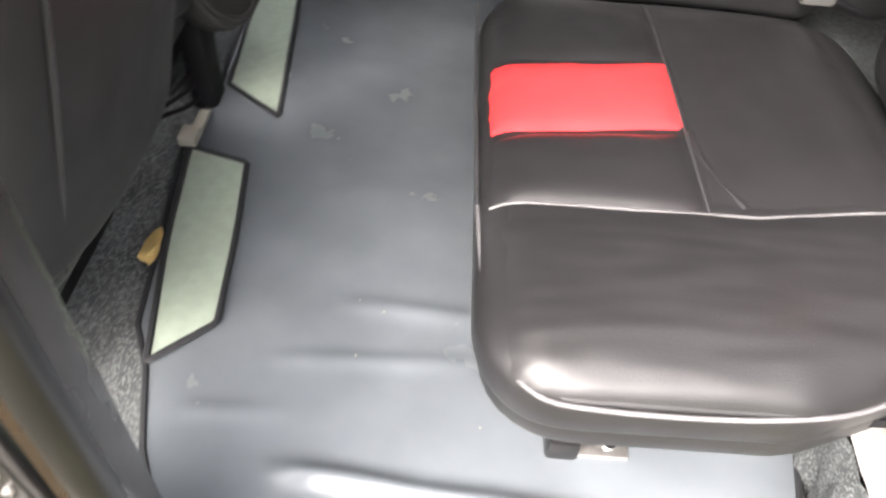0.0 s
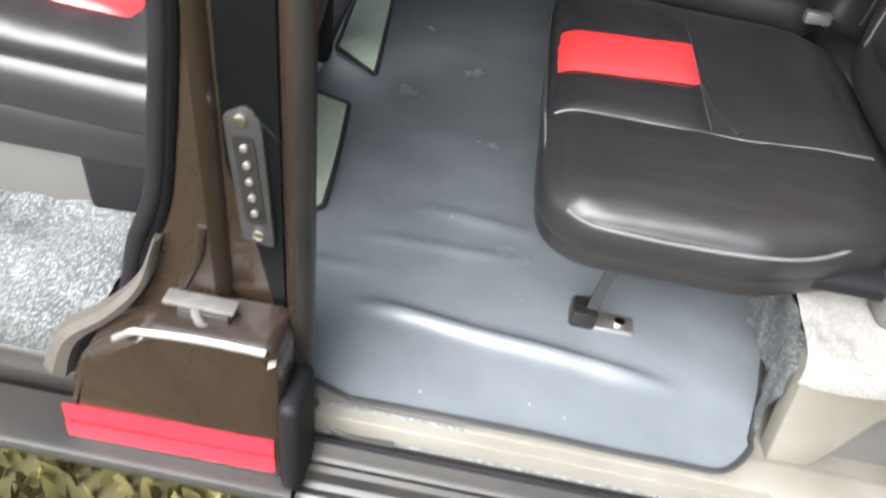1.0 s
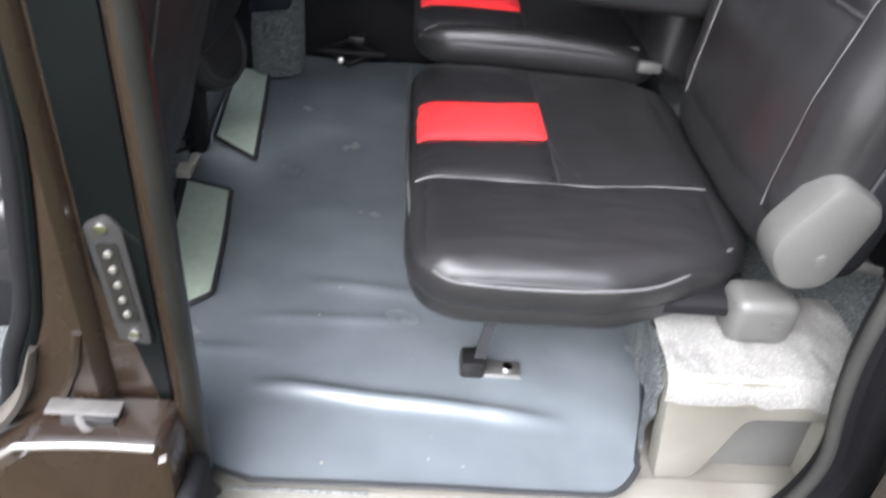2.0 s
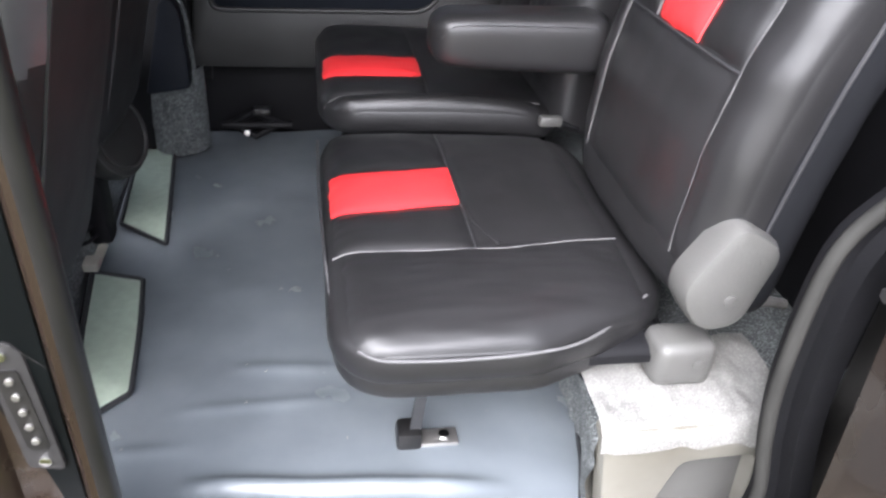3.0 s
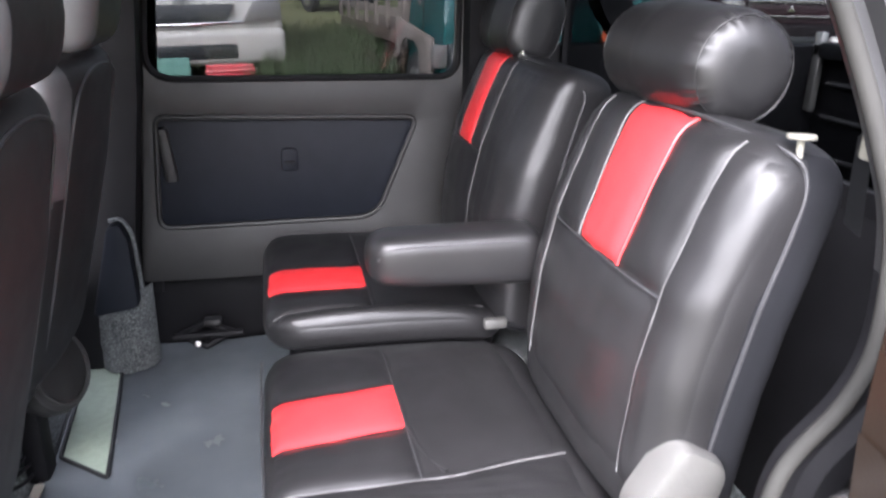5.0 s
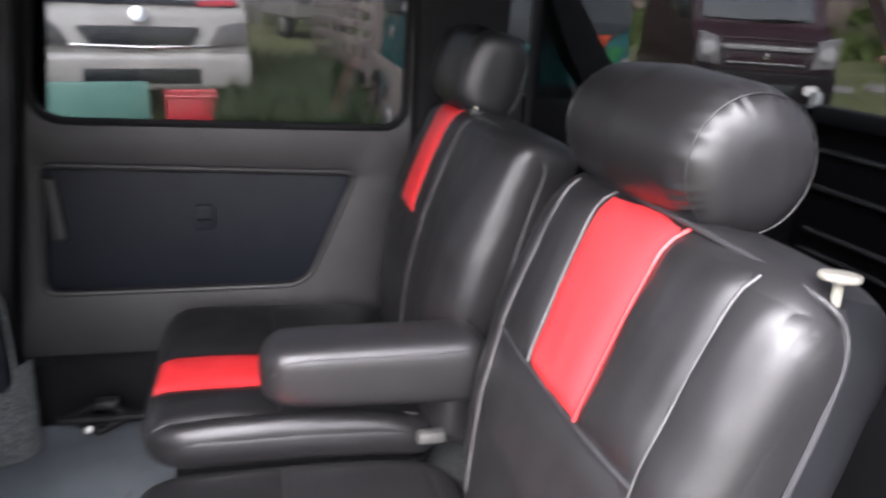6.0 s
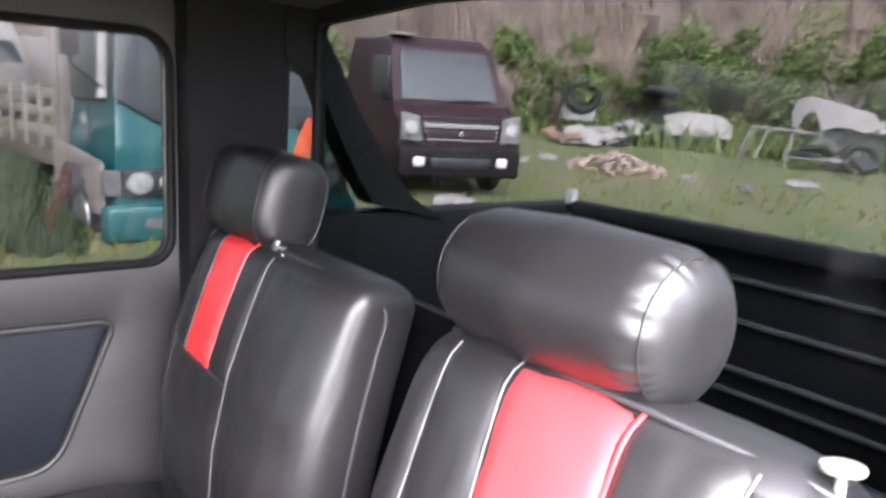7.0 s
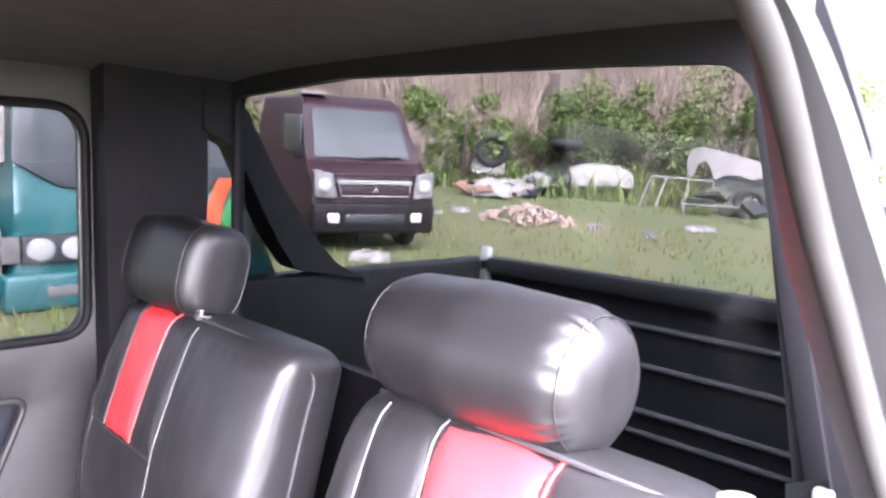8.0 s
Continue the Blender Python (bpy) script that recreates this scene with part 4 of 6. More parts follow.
def front_seat(y0, y1, x0):
    mid, half = (y0 + y1) / 2, (y1 - y0) / 2
    seat = thing("front_seat", (x0 - 0.3, mid, 0.0), "black leather front seat with a red band, seen from behind", "car seat", "front seats")
    rows = [(0.24, x0 - 0.11, 0.055), (0.40, x0 - 0.075, 0.062), (0.60, x0 - 0.02, 0.060), (0.78, x0 + 0.02, 0.052)]
    back = Pad([(s, (x, mid, s), half, b) for s, x, b in rows], (0, 1, 0), (-1, 0, 0.25), n=3.2, ends=0.05, nb=2.3)
    core = part("backrest", back.body(80, 200), SEATBACK, seat)
    # Sheen on the upper door side is put in as lighter grey.
    second_material(core, SEATSIDE, lambda p: p.center.y < mid - half * 0.74 and p.center.z > 0.57)
    part("red_band", back.panel(-0.05, 0.05, 0.50, 0.76), RED, core, "bright red leather band")
    part("piping", tube(spline([back.at(y, s, 0.001, True) for y, s in ((half * 0.72, 0.26), (half * 0.74, 0.45), (half * 0.74, 0.66), (half * 0.62, 0.745), (0, 0.768), (-half * 0.62, 0.745), (-half * 0.74, 0.66), (-half * 0.74, 0.45), (-half * 0.72, 0.26))], 4), 0.003, 6), DARKPIPE, core)
    rows = [(x0 - 0.58, 0.26), (x0 - 0.4, 0.265), (x0 - 0.08, 0.25)]
    cush = Pad([(s, (s, mid, z), half, 0.055) for s, z in rows], (0, 1, 0), (0, 0, 1), n=3.6, ends=0.06)
    cb = part("cushion", cush.body(30, 48), LEATHER, seat)
    part("seat_base", box(x0 - 0.52, x0 - 0.12, y0 + 0.02, y1 - 0.03, 0.155, 0.225, 0.015), LEATHER, seat)
    part("seat_box", box(x0 - 0.52, x0 - 0.26, y0 + 0.04, y1 - 0.03, 0.02, 0.165, 0.012), COVER, seat, "grey-beige steel seat box")
    part("rear_skirt", box(x0 - 0.30, x0 - 0.180, y0 + 0.03, y1 - 0.03, 0.045, 0.17, 0.012), BLACKPLASTIC, seat, "black skirt under the seat")
    top = Pad([(x0 - 0.56, (x0 - 0.56, mid, 0.315), half * 0.98, 0.035), (x0 - 0.38, (x0 - 0.38, mid, 0.32), half, 0.040), (x0 - 0.12, (x0 - 0.12, mid, 0.305), half * 0.96, 0.035)], (0, 1, 0), (0, 0, 1), n=2.8, ends=0.06, wrinkle=0.004, gather=0.03)
    part("seat_pad", top.body(48, 90), LEATHER, seat, "puffy loose black leather seat pad")
    part("red_band", top.panel(-0.125, -0.055, x0 - 0.53, x0 - 0.21), RED, seat, "bright red leather band")
    hr = Pad([(mid - 0.13, (x0 + 0.035, mid - 0.13, 0.852), 0.066, 0.055), (mid + 0.13, (x0 + 0.035, mid + 0.13, 0.852), 0.066, 0.055)], (0.2, 0, 1), (-1, 0, 0.2), n=2.7, ends=0.04)
    h = part("headrest", hr.body(24, 32), LEATHER, seat)
    # The headrest's near end gets the same painted sheen.
    second_material(h, SEATSIDE, lambda p: p.center.y < mid - 0.095)
    for k in (-1, 1):
        part("post", tube([(x0 + 0.01, mid + k * 0.05, 0.75), (x0 + 0.014, mid + k * 0.05, 0.82)], 0.006, 8), CHROME, h, "chrome headrest post")
    return seat


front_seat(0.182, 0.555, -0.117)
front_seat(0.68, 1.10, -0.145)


# ---- near sliding door, pushed back along the body ----
slid = thing("sliding_door", (0.95, -0.09, -0.05), "sliding door pushed open along the van, latch plate at its edge", "door", kind="structure")
part("door_shell", plate(fillet([(0.690, -0.08), (1.42, -0.08), (1.42, 0.72), (0.632, 0.72), (0.628, 0.60), (0.642, 0.48), (0.668, 0.15)], [0.05, 0.03, 0.02, 0.03, 0.1, 0.1, 0.1]), lambda u, v, w: (u, -0.055 - w, v), 0.07, 0.012), BROWNBLACK, slid, "dark brown painted door shell")
edge = spline([(0.690, -0.054, 0.30), (0.688, -0.054, 0.42), (0.669, -0.054, 0.54), (0.654, -0.054, 0.62), (0.650, -0.054, 0.70)], 5)
part("edge_strip", tube(edge, 0.003, 8), METAL, slid, "scuffed bare metal edge")
lp = part("latch_plate", plate(fillet([(0.672, 0.30), (0.700, 0.32), (0.690, 0.46), (0.662, 0.50)], 0.008), lambda u, v, w: (u, -0.054 + w, v), 0.006, 0.002), DARKMETAL, slid, "scratched steel latch plate")
part("latch_pin", disc((0.646, -0.050, 0.506), (1, 0.2, 0.1), 0.009, 0.036, 20, 0.002), DARKMETAL, slid, "worn steel latch pin")
part("latch_nut", disc((0.644, -0.050, 0.474), (1, 0.2, 0.1), 0.008, 0.030, 6, 0.002), DARKMETAL, slid, "steel nut")
for k in range(5):
    part("latch_hole", disc((0.688 + 0.003 * k, -0.0465, 0.315 + 0.022 * k), (0, 1, 0), 0.0055, 0.004, 12, 0.001), GLOSSBLACK, lp)
part("latch_hook", tube(spline([(0.722, -0.048, 0.50), (0.742, -0.045, 0.53), (0.737, -0.045, 0.57), (0.722, -0.047, 0.56)], 5), 0.006, 8), CHROME, slid, "steel catch hook")

# carpet lump, belt trim and seat hinge cover at the far front corner
own = bmesh.new()
for i in range(25):
    for j in range(21):
        u, v = i / 24, j / 20
        puff = math.sin(math.pi * u) ** 0.6
        own.verts.new((-0.246 + 0.140 * u, 1.245 - 0.064 * puff * (1 - 0.25 * v) + 0.006 * noise.noise(Vector((u * 5, v * 5, 0))), 0.012 + (0.185 + 0.02 * u) * v + 0.006 * noise.noise(Vector((u * 2, v * 2, 5))) * v))
own.verts.ensure_lookup_table()
for i in range(24):
    for j in range(20):
        own.faces.new([own.verts[q] for q in (i * 21 + j, i * 21 + j + 1, i * 21 + j + 22, i * 21 + j + 21)])
solid("post_carpet", own, CARPET, "flecked felt carpet round the foot of the door pillar", "carpet", "structure")
belt = thing("belt_cover", (-0.16, 1.17, 0.18), "dark plastic seat belt cover on the far pillar", "belt cover")
part("shell", plate(fillet([(-0.222, 0.176), (-0.126, 0.192), (-0.130, 0.355), (-0.146, 0.390), (-0.170, 0.384)], 0.010), lambda u, v, w: (u, 1.19 - w, v), 0.035, 0.003), TRIMBLUE, belt)
part("felt_edge", tube(spline([(-0.166, 1.170, 0.396), (-0.140, 1.166, 0.398), (-0.121, 1.164, 0.36), (-0.116, 1.164, 0.28), (-0.113, 1.164, 0.19)], 5), 0.0045, 8), CARPET, belt, "frayed felt showing round the cover")
hcov = thing("seat_hinge_cover", (-0.24, 0.865, 0.0), "rounded dark grey plastic hinge cover of the front seat", "hinge cover")
part("shell", disc((-0.225, 0.825, 0.228), (1, -0.35, 0.35), 0.082, 0.05, 36, 0.016), TRIM, hcov)
part("rim", tube([Vector((-0.201, 0.817, 0.237)) + 0.066 * (math.cos(a) * Vector((0.35, 1, 0)).normalized() + math.sin(a) * Vector((-0.33, 0.12, 0.94)).normalized()) for a in (2 * math.pi * k / 30 for k in range(30))], 0.004, 8, closed=True), TRIM, hcov)
part("bracket", box(-0.290, -0.250, 0.80, 0.86, 0.0, 0.21, 0.010), BLACKPLASTIC, hcov, "black foot of the hinge")

# crumpled carpet of the front footwell
own = bmesh.new()
gr = []
for i in range(70):
    row = []
    for j in range(26):
        x, v = -1.2 + 0.875 * i / 69, j / 25
        y = float(np.interp(v, [0, 0.45, 0.65, 0.8, 1], [0.35, 0.13, 0.080, 0.052, 0.034]))
        z = float(np.interp(v, [0, 0.45, 0.65, 0.8, 1], [0.058, 0.058, 0.048, 0.02, -0.025]))
        q = Vector((x * 7, y * 9 + z * 9, 1.7))
        k = 0.020 * noise.noise(q) + 0.012 * (1 - abs(noise.noise(q * 2.3))) + 0.004 * noise.noise(q * 6)
        row.append(own.verts.new((x, y - 0.5 * k * (v > 0.5), z + k)))
    gr.append(row)
for a, b in zip(gr, gr[1:]):
    for j in range(25):
        own.faces.new((a[j], a[j + 1], b[j + 1], b[j]))
solid("front_sill_face", strip([(0.045, -0.005), (0.034, -0.012), (0.026, -0.03), (0.020, -0.08), (0.012, -0.10), (0.004, -0.15)], -1.4, -0.34), SILLPAINT, "worn dark inner face of the front door sill", "sill", "structure")
solid("front_carpet", own, CARPET, "crumpled silver-flecked carpet in the front footwell", "carpet", "structure")

# loose bits along the seat rail
rail_ = thing("seat_rail", (-0.30, 0.75, 0.0), "dirty black front seat runner with loose wires", "seat rail")
part("runner", box(-0.385, -0.345, 0.32, 1.05, 0.048, 0.072, 0.006), BLACKPAINT, rail_)
for k, y in enumerate((0.45, 0.62, 0.80, 0.93)):
    part("bracket", box(-0.365, -0.325, y, y + 0.05, 0.02, 0.055 + 0.015 * (k % 2), 0.006), DARKMETAL, rail_)
for k in range(3):
    part("wire", tube(spline([(-0.30, 0.70 + 0.03 * k, 0.06), (-0.275, 0.80 + 0.02 * k, 0.03 + 0.02 * k), (-0.29, 0.92, 0.05), (-0.275, 1.02 + 0.02 * k, 0.09)], 6), 0.0035, 6), BLACKPLASTIC, rail_, "loose black wire")
own = bmesh.new()
for i in range(13):
    for j in range(41):
        u, v = i / 12, j / 40
        y = 0.10 + 1.05 * v
        xr_ = float(np.interp(y, [0.03, 0.055, 0.10, 0.20, 0.30, 0.36, 0.70, 0.86, 1.34], [0.0, -0.07, -0.12, -0.17, -0.20, -0.23, -0.275, -0.26, -0.285])) + 0.02
        own.verts.new((-0.36 + (xr_ + 0.36) * u, y, -0.004 + 0.055 * (1 - u) ** 1.5 + 0.009 * noise.noise(Vector((u * 5, y * 14, 0))) + 0.004 * noise.noise(Vector((u * 14, y * 40, 0)))))
own.verts.ensure_lookup_table()
for i in range(12):
    for j in range(40):
        own.faces.new([own.verts[q] for q in (i * 41 + j, i * 41 + j + 1, i * 41 + j + 42, i * 41 + j + 41)])
solid("underfelt", own, CARPET, "crumpled silver-flecked felt beside the mat", "carpet", "structure")
scrapy = thing("paper_scrap", (-0.27, 0.52, 0.02), "small crumpled yellowish scrap beside the mat", "scrap")
own = bmesh.new()
bmesh.ops.create_icosphere(own, subdivisions=2, radius=0.016)
for v in own.verts:
    v.co = Vector((v.co.x * 0.7, v.co.y * 1.7, v.co.z * 0.4)) * (1 + 0.7 * noise.noise(v.co * 90)) + Vector((-0.246, 0.475, 0.024))
part("paper", own, YELLOWISH, scrapy)
white = thing("plastic_clip", (-0.285, 0.74, 0.02), "small broken white plastic clip by the mat", "clip")
part("body", box(-0.278, -0.250, 0.690, 0.725, 0.016, 0.034, 0.004), IVORY, white)
part("tab", box(-0.268, -0.250, 0.720, 0.775, 0.018, 0.026, 0.003), IVORY, white)

# things on the rear deck and under the far seat
leaf = thing("dry_leaf", (0.80, 0.17, 0.18), "curled brown dry leaf on the deck carpet", "leaf")
own = bmesh.new()
for i in range(9):
    u = i / 8
    w = 0.016 * math.sin(math.pi * u) ** 0.8
    for k in (-1, 0, 1):
        own.verts.new((0.755 + 0.075 * u, 0.155 + 0.02 * u + k * w, 0.186 + 0.010 * abs(k) + 0.008 * math.sin(5 * u)))
own.verts.ensure_lookup_table()
for i in range(8):
    for k in range(2):
        own.faces.new([own.verts[q] for q in (i * 3 + k, i * 3 + k + 1, i * 3 + k + 4, i * 3 + k + 3)])
part("blade", own, RUST, leaf)
belt2 = thing("belt_tongue", (0.83, 0.12, 0.70), "grey seat belt buckle with a cream tongue by the pillar", "seat belt")
part("webbing", plate([(0.0, 0.0), (0.045, 0.0), (0.055, 0.09), (0.02, 0.11)], lambda u, v, w: (0.755 + 0.4 * u, 0.115 + u, 0.675 + v), 0.004, 0), BINDING, belt2)
part("tongue", box(0.757, 0.768, 0.13, 0.145, 0.748, 0.777, 0.004), IVORY, belt2)
clutter = thing("scissor_jack", (0.02, 1.24, 0.0), "dark metal jack stowed by the far door sill", "jack")
for pts in ([(-0.06, 1.29, 0.05), (0.0, 1.28, 0.085), (0.06, 1.29, 0.05)], [(-0.06, 1.29, 0.05), (0.0, 1.28, 0.02), (0.06, 1.29, 0.05)], [(-0.08, 1.28, 0.05), (0.09, 1.28, 0.05)]):
    part("arm", tube(pts, 0.010, 8), BLACKPLASTIC, clutter)
part("pad", box(0.0, 0.04, 1.255, 1.285, 0.085, 0.10, 0.003), BLACKPAINT, clutter)
part("bolt", disc((-0.02, 1.262, 0.035), (0, -1, 0.3), 0.008, 0.01, 12, 0.002), METAL, clutter)


# ---- the yard outside ----
# The yard rises gently away from the van: z = 0 of this frame lies on the grass.
SLOPE = math.atan(0.049)
RISE = radians(25)
YARD = Matrix.Translation((0, 0, GROUND)) @ Matrix.Rotation(SLOPE, 4, Vector((math.cos(RISE), -math.sin(RISE), 0)))

GRASS = material("grass_ground", (0.036, 0.060, 0.011), 0.95, scale=1.5, second=(0.095, 0.080, 0.036), large=0.22, bump=0.8, bump_scale=25)
BLADE = material("grass_blades", (0.055, 0.085, 0.010), 0.85, scale=1.0, second=(0.125, 0.105, 0.034), large=0.3)
LEAF = material("bush_leaves", (0.034, 0.062, 0.010), 0.75, scale=2.0, second=(0.10, 0.125, 0.026), large=0.6)
TALLGRASS = material("tall_dark_grass", (0.013, 0.030, 0.008), 0.8, scale=1.5, second=(0.032, 0.048, 0.014), large=0.6)
REDLEAF = material("reddish_leaves", (0.05, 0.022, 0.018), 0.7, scale=3.0, second=(0.035, 0.035, 0.015))
STRAW = material("dry_reeds", (0.36, 0.28, 0.22), 0.9, scale=1.0, second=(0.10, 0.075, 0.058), large=0.4)
EARTH = material("earth_bank", (0.12, 0.092, 0.078), 0.95, scale=1.3, second=(0.085, 0.065, 0.052), large=0.35, bump=0.8, bump_scale=12)
BARK = material("bark", (0.07, 0.05, 0.038), 0.9, scale=20, bump=0.6, bump_scale=60)
MAROON = material("dark_maroon_paint", (0.020, 0.008, 0.011), 0.4, vary=0.2, scale=3, spec=0.25)
BLACKMAROON = material("dark_bumper_paint", (0.007, 0.005, 0.006), 0.6, vary=0.3, scale=3, spec=0.15)
REFLECTOR = material("clouded_reflector", (0.24, 0.235, 0.23), 0.35, vary=0.5, scale=30)
FOGLAMP = material("pale_fog_lamp", (0.50, 0.48, 0.46), 0.3, vary=0.3, scale=30)
TEAL = material("teal_paint", (0.006, 0.064, 0.066), 0.4, vary=0.15, scale=3, coat=0.1)
MINT = material("mint_paint", (0.12, 0.25, 0.21), 0.4, vary=0.1, scale=3)
WHITEPAINT = material("white_paint", (0.34, 0.325, 0.30), 0.35, vary=0.08, scale=3, coat=0.3)
SCRAPWHITE = material("weathered_white_paint", (0.19, 0.185, 0.18), 0.6, vary=0.2, scale=8, second=(0.13, 0.11, 0.09))
LAMP = material("lamp_glass", (0.095, 0.09, 0.088), 0.3, vary=0.6, scale=25, spec=0.4)
GRILLEMETAL = material("weathered_chrome", (0.16, 0.155, 0.15), 0.4, vary=0.3, scale=30)
TYRE = material("tyre_rubber", (0.012, 0.012, 0.012), 0.8, bump=0.4, bump_scale=60)
GRILLE = material("dark_grille", (0.012, 0.014, 0.016), 0.5)
DUSTYBOARD = material("dusty_pale_boards", (0.15, 0.125, 0.11), 0.8, vary=0.3, scale=14)
ORANGE = material("orange_stripe", (0.36, 0.05, 0.014), 0.4, vary=0.06)
GREEN = material("green_stripe", (0.014, 0.12, 0.035), 0.4, vary=0.06)
REDPAINT = material("red_paint", (0.42, 0.03, 0.04), 0.4)
PINKEARTH = material("brick_rubble", (0.20, 0.125, 0.10), 0.9, scale=5, second=(0.26, 0.21, 0.175))
CONCRETE = material("weathered_concrete", (0.16, 0.14, 0.13), 0.85, scale=3, second=(0.15, 0.13, 0.12))

own = bmesh.new()
bmesh.ops.create_grid(own, x_segments=120, y_segments=120, size=1)
for v in own.verts:
    x, y = math.copysign(abs(v.co.x) ** 3 * 500, v.co.x), math.copysign(abs(v.co.y) ** 3 * 500, v.co.y)
    d = math.hypot(x, y)
    v.co = YARD @ Vector((x, y, 0.05 * noise.noise(Vector((x * 0.35, y * 0.35, 0))) * min(1, d / 4)))
solid("ground", own, GRASS, "rough grass and trodden earth of a yard", "ground", "structure")


def spot(az, dist, turn=0.0, z=0.0):
    """A place in the yard: degrees to the right of straight across, metres from the door, turned by degrees."""
    a = radians(az)
    return YARD @ Matrix.Translation((0.19 + dist * math.sin(a), -0.05 + dist * math.cos(a), z)) @ Matrix.Rotation(radians(-az + turn), 4, "Z")


def put(ob, m):
    ob.matrix_basis = m
    return ob


def wheel(parent, x, y, r=0.27, w=0.16):
    t = part("wheel", disc((x, y, r), (1, 0, 0), r, w, 28, 0.03), TYRE, parent, "black rubber tyre")
    part("rim", disc((x, y, r), (1, 0, 0), r * 0.6, w + 0.02, 20, 0.01), METAL, t, "dull steel rim")


def shell(parent, name, profile, half, mat, taper=0.12, bevel=0.05, label=""):
    """A vehicle body: a side outline (y back, z) swept across, narrower towards the roof."""
    zs = [p[1] for p in profile]
    top = max(zs)
    own = bmesh.new()
    sides = []
    for k in (-1, 1):
        sides.append([own.verts.new((k * (half - taper * max(0, (z - 0.9) / max(0.1, top - 0.9)) ** 1.3 if z > 0.9 else half), y, z)) for y, z in profile])
    n = len(profile)
    for i in range(n):
        j = (i + 1) % n
        own.faces.new((sides[0][i], sides[0][j], sides[1][j], sides[1][i]))
    own.faces.new(sides[0])
    own.faces.new(list(reversed(sides[1])))
    bmesh.ops.bevel(own, geom=own.edges[:], offset=bevel, segments=3, affect="EDGES", profile=0.6)
    return part(name, own, mat, parent, label)


def front_plate(outline, y, lean, thick, z0=0.0):
    """A plate on a vehicle's front: (x, z) outline, leaning back by lean metres per metre of height above z0."""
    return plate(outline, lambda u, v, w: (u, y + lean * (v - z0) - w, v), thick, min(0.008, thick * 0.4))


def dark_van(m):
    v = thing("parked_van", (0, 0, 0), "dark maroon microvan parked on the grass, dusty windscreen", "van")
    half = 0.735
    body = shell(v, "body", [(0.0, 0.30), (0.0, 0.60), (0.04, 0.88), (0.42, 1.02), (0.86, 1.70), (1.1, 1.80), (3.2, 1.82), (3.3, 1.0), (3.3, 0.28)], half, MAROON, 0.13, 0.05)
    part("windscreen", front_plate(fillet([(-0.60, 1.08), (0.60, 1.08), (0.54, 1.64), (-0.54, 1.64)], 0.05), 0.445, 0.66, 0.012, 1.08), WINDSHIELD, v, "dusty pale windscreen")
    part("bonnet_edge", tube([(-0.66, 0.03, 0.90), (-0.3, 0.0, 0.915), (0.3, 0.0, 0.915), (0.66, 0.03, 0.90)], 0.012), MAROON, body)
    part("chrome_bar", front_plate(fillet([(-0.44, 0.80), (0.44, 0.80), (0.46, 0.85), (-0.46, 0.85)], 0.015), -0.01, 0.12, 0.03, 0.8), GRILLEMETAL, v, "pale chrome grille bar")
    part("grille", front_plate(fillet([(-0.42, 0.66), (0.42, 0.66), (0.44, 0.80), (-0.44, 0.80)], 0.02), -0.005, 0.1, 0.02, 0.66), MAROON, v, "maroon grille panel")
    part("grille_trim", tube([(-0.43, -0.03, 0.79), (-0.40, -0.035, 0.67), (0.40, -0.035, 0.67), (0.43, -0.03, 0.79)], 0.010, 6), GRILLEMETAL, v, "thin chrome grille trim")
    part("badge", disc((0, -0.03, 0.735), (0, -1, 0), 0.045, 0.012, 3, 0.002), CHROME, v, "plain chrome badge")
    for k in (-1, 1):
        h = part("headlight", front_plate(fillet([(k * 0.46, 0.64), (k * 0.71, 0.66), (k * 0.72, 0.97), (k * 0.50, 0.92)], 0.03), -0.015, 0.10, 0.04, 0.66), LAMP, v, "clouded square headlight")
        part("fog_lamp", box(k * 0.50 - 0.07, k * 0.50 + 0.07, -0.08, -0.03, 0.37, 0.48, 0.02), FOGLAMP, v, "pale fog lamp")
        part("reflector", disc((k * 0.60, -0.052, 0.80), (0, -1, 0.1), 0.075, 0.012, 20, 0.003), REFLECTOR, h, "round pale reflector")
        if k < 0:
            part("mirror", box(k * 0.80 - 0.05, k * 0.80 + 0.05, 0.34, 0.42, 1.05, 1.22, 0.03), BLACKPLASTIC, v)
        part("side_window", box(k * 0.645 - 0.05, k * 0.645 + 0.05, 0.78, 1.6, 1.10, 1.55, 0.03), WINDSHIELD, v, "dark side window")
        part("wiper", tube([(k * 0.1, 0.42, 1.07), (k * 0.1 + 0.40, 0.44, 1.10)], 0.008), BLACKPLASTIC, v)
        wheel(v, k * 0.62, 0.62)
        wheel(v, k * 0.62, 2.65)
    part("bumper", box(-0.74, 0.74, -0.06, 0.12, 0.24, 0.60, 0.05, 3), BLACKMAROON, v, "very dark bumper")
    part("air_intake", box(-0.36, 0.36, -0.066, -0.02, 0.36, 0.47, 0.01), GRILLE, v)
    part("roof_light", box(-0.62, -0.30, 0.95, 1.15, 1.80, 1.84, 0.02), SCRAPWHITE, v, "pale object on the roof")
    return put(v, m)


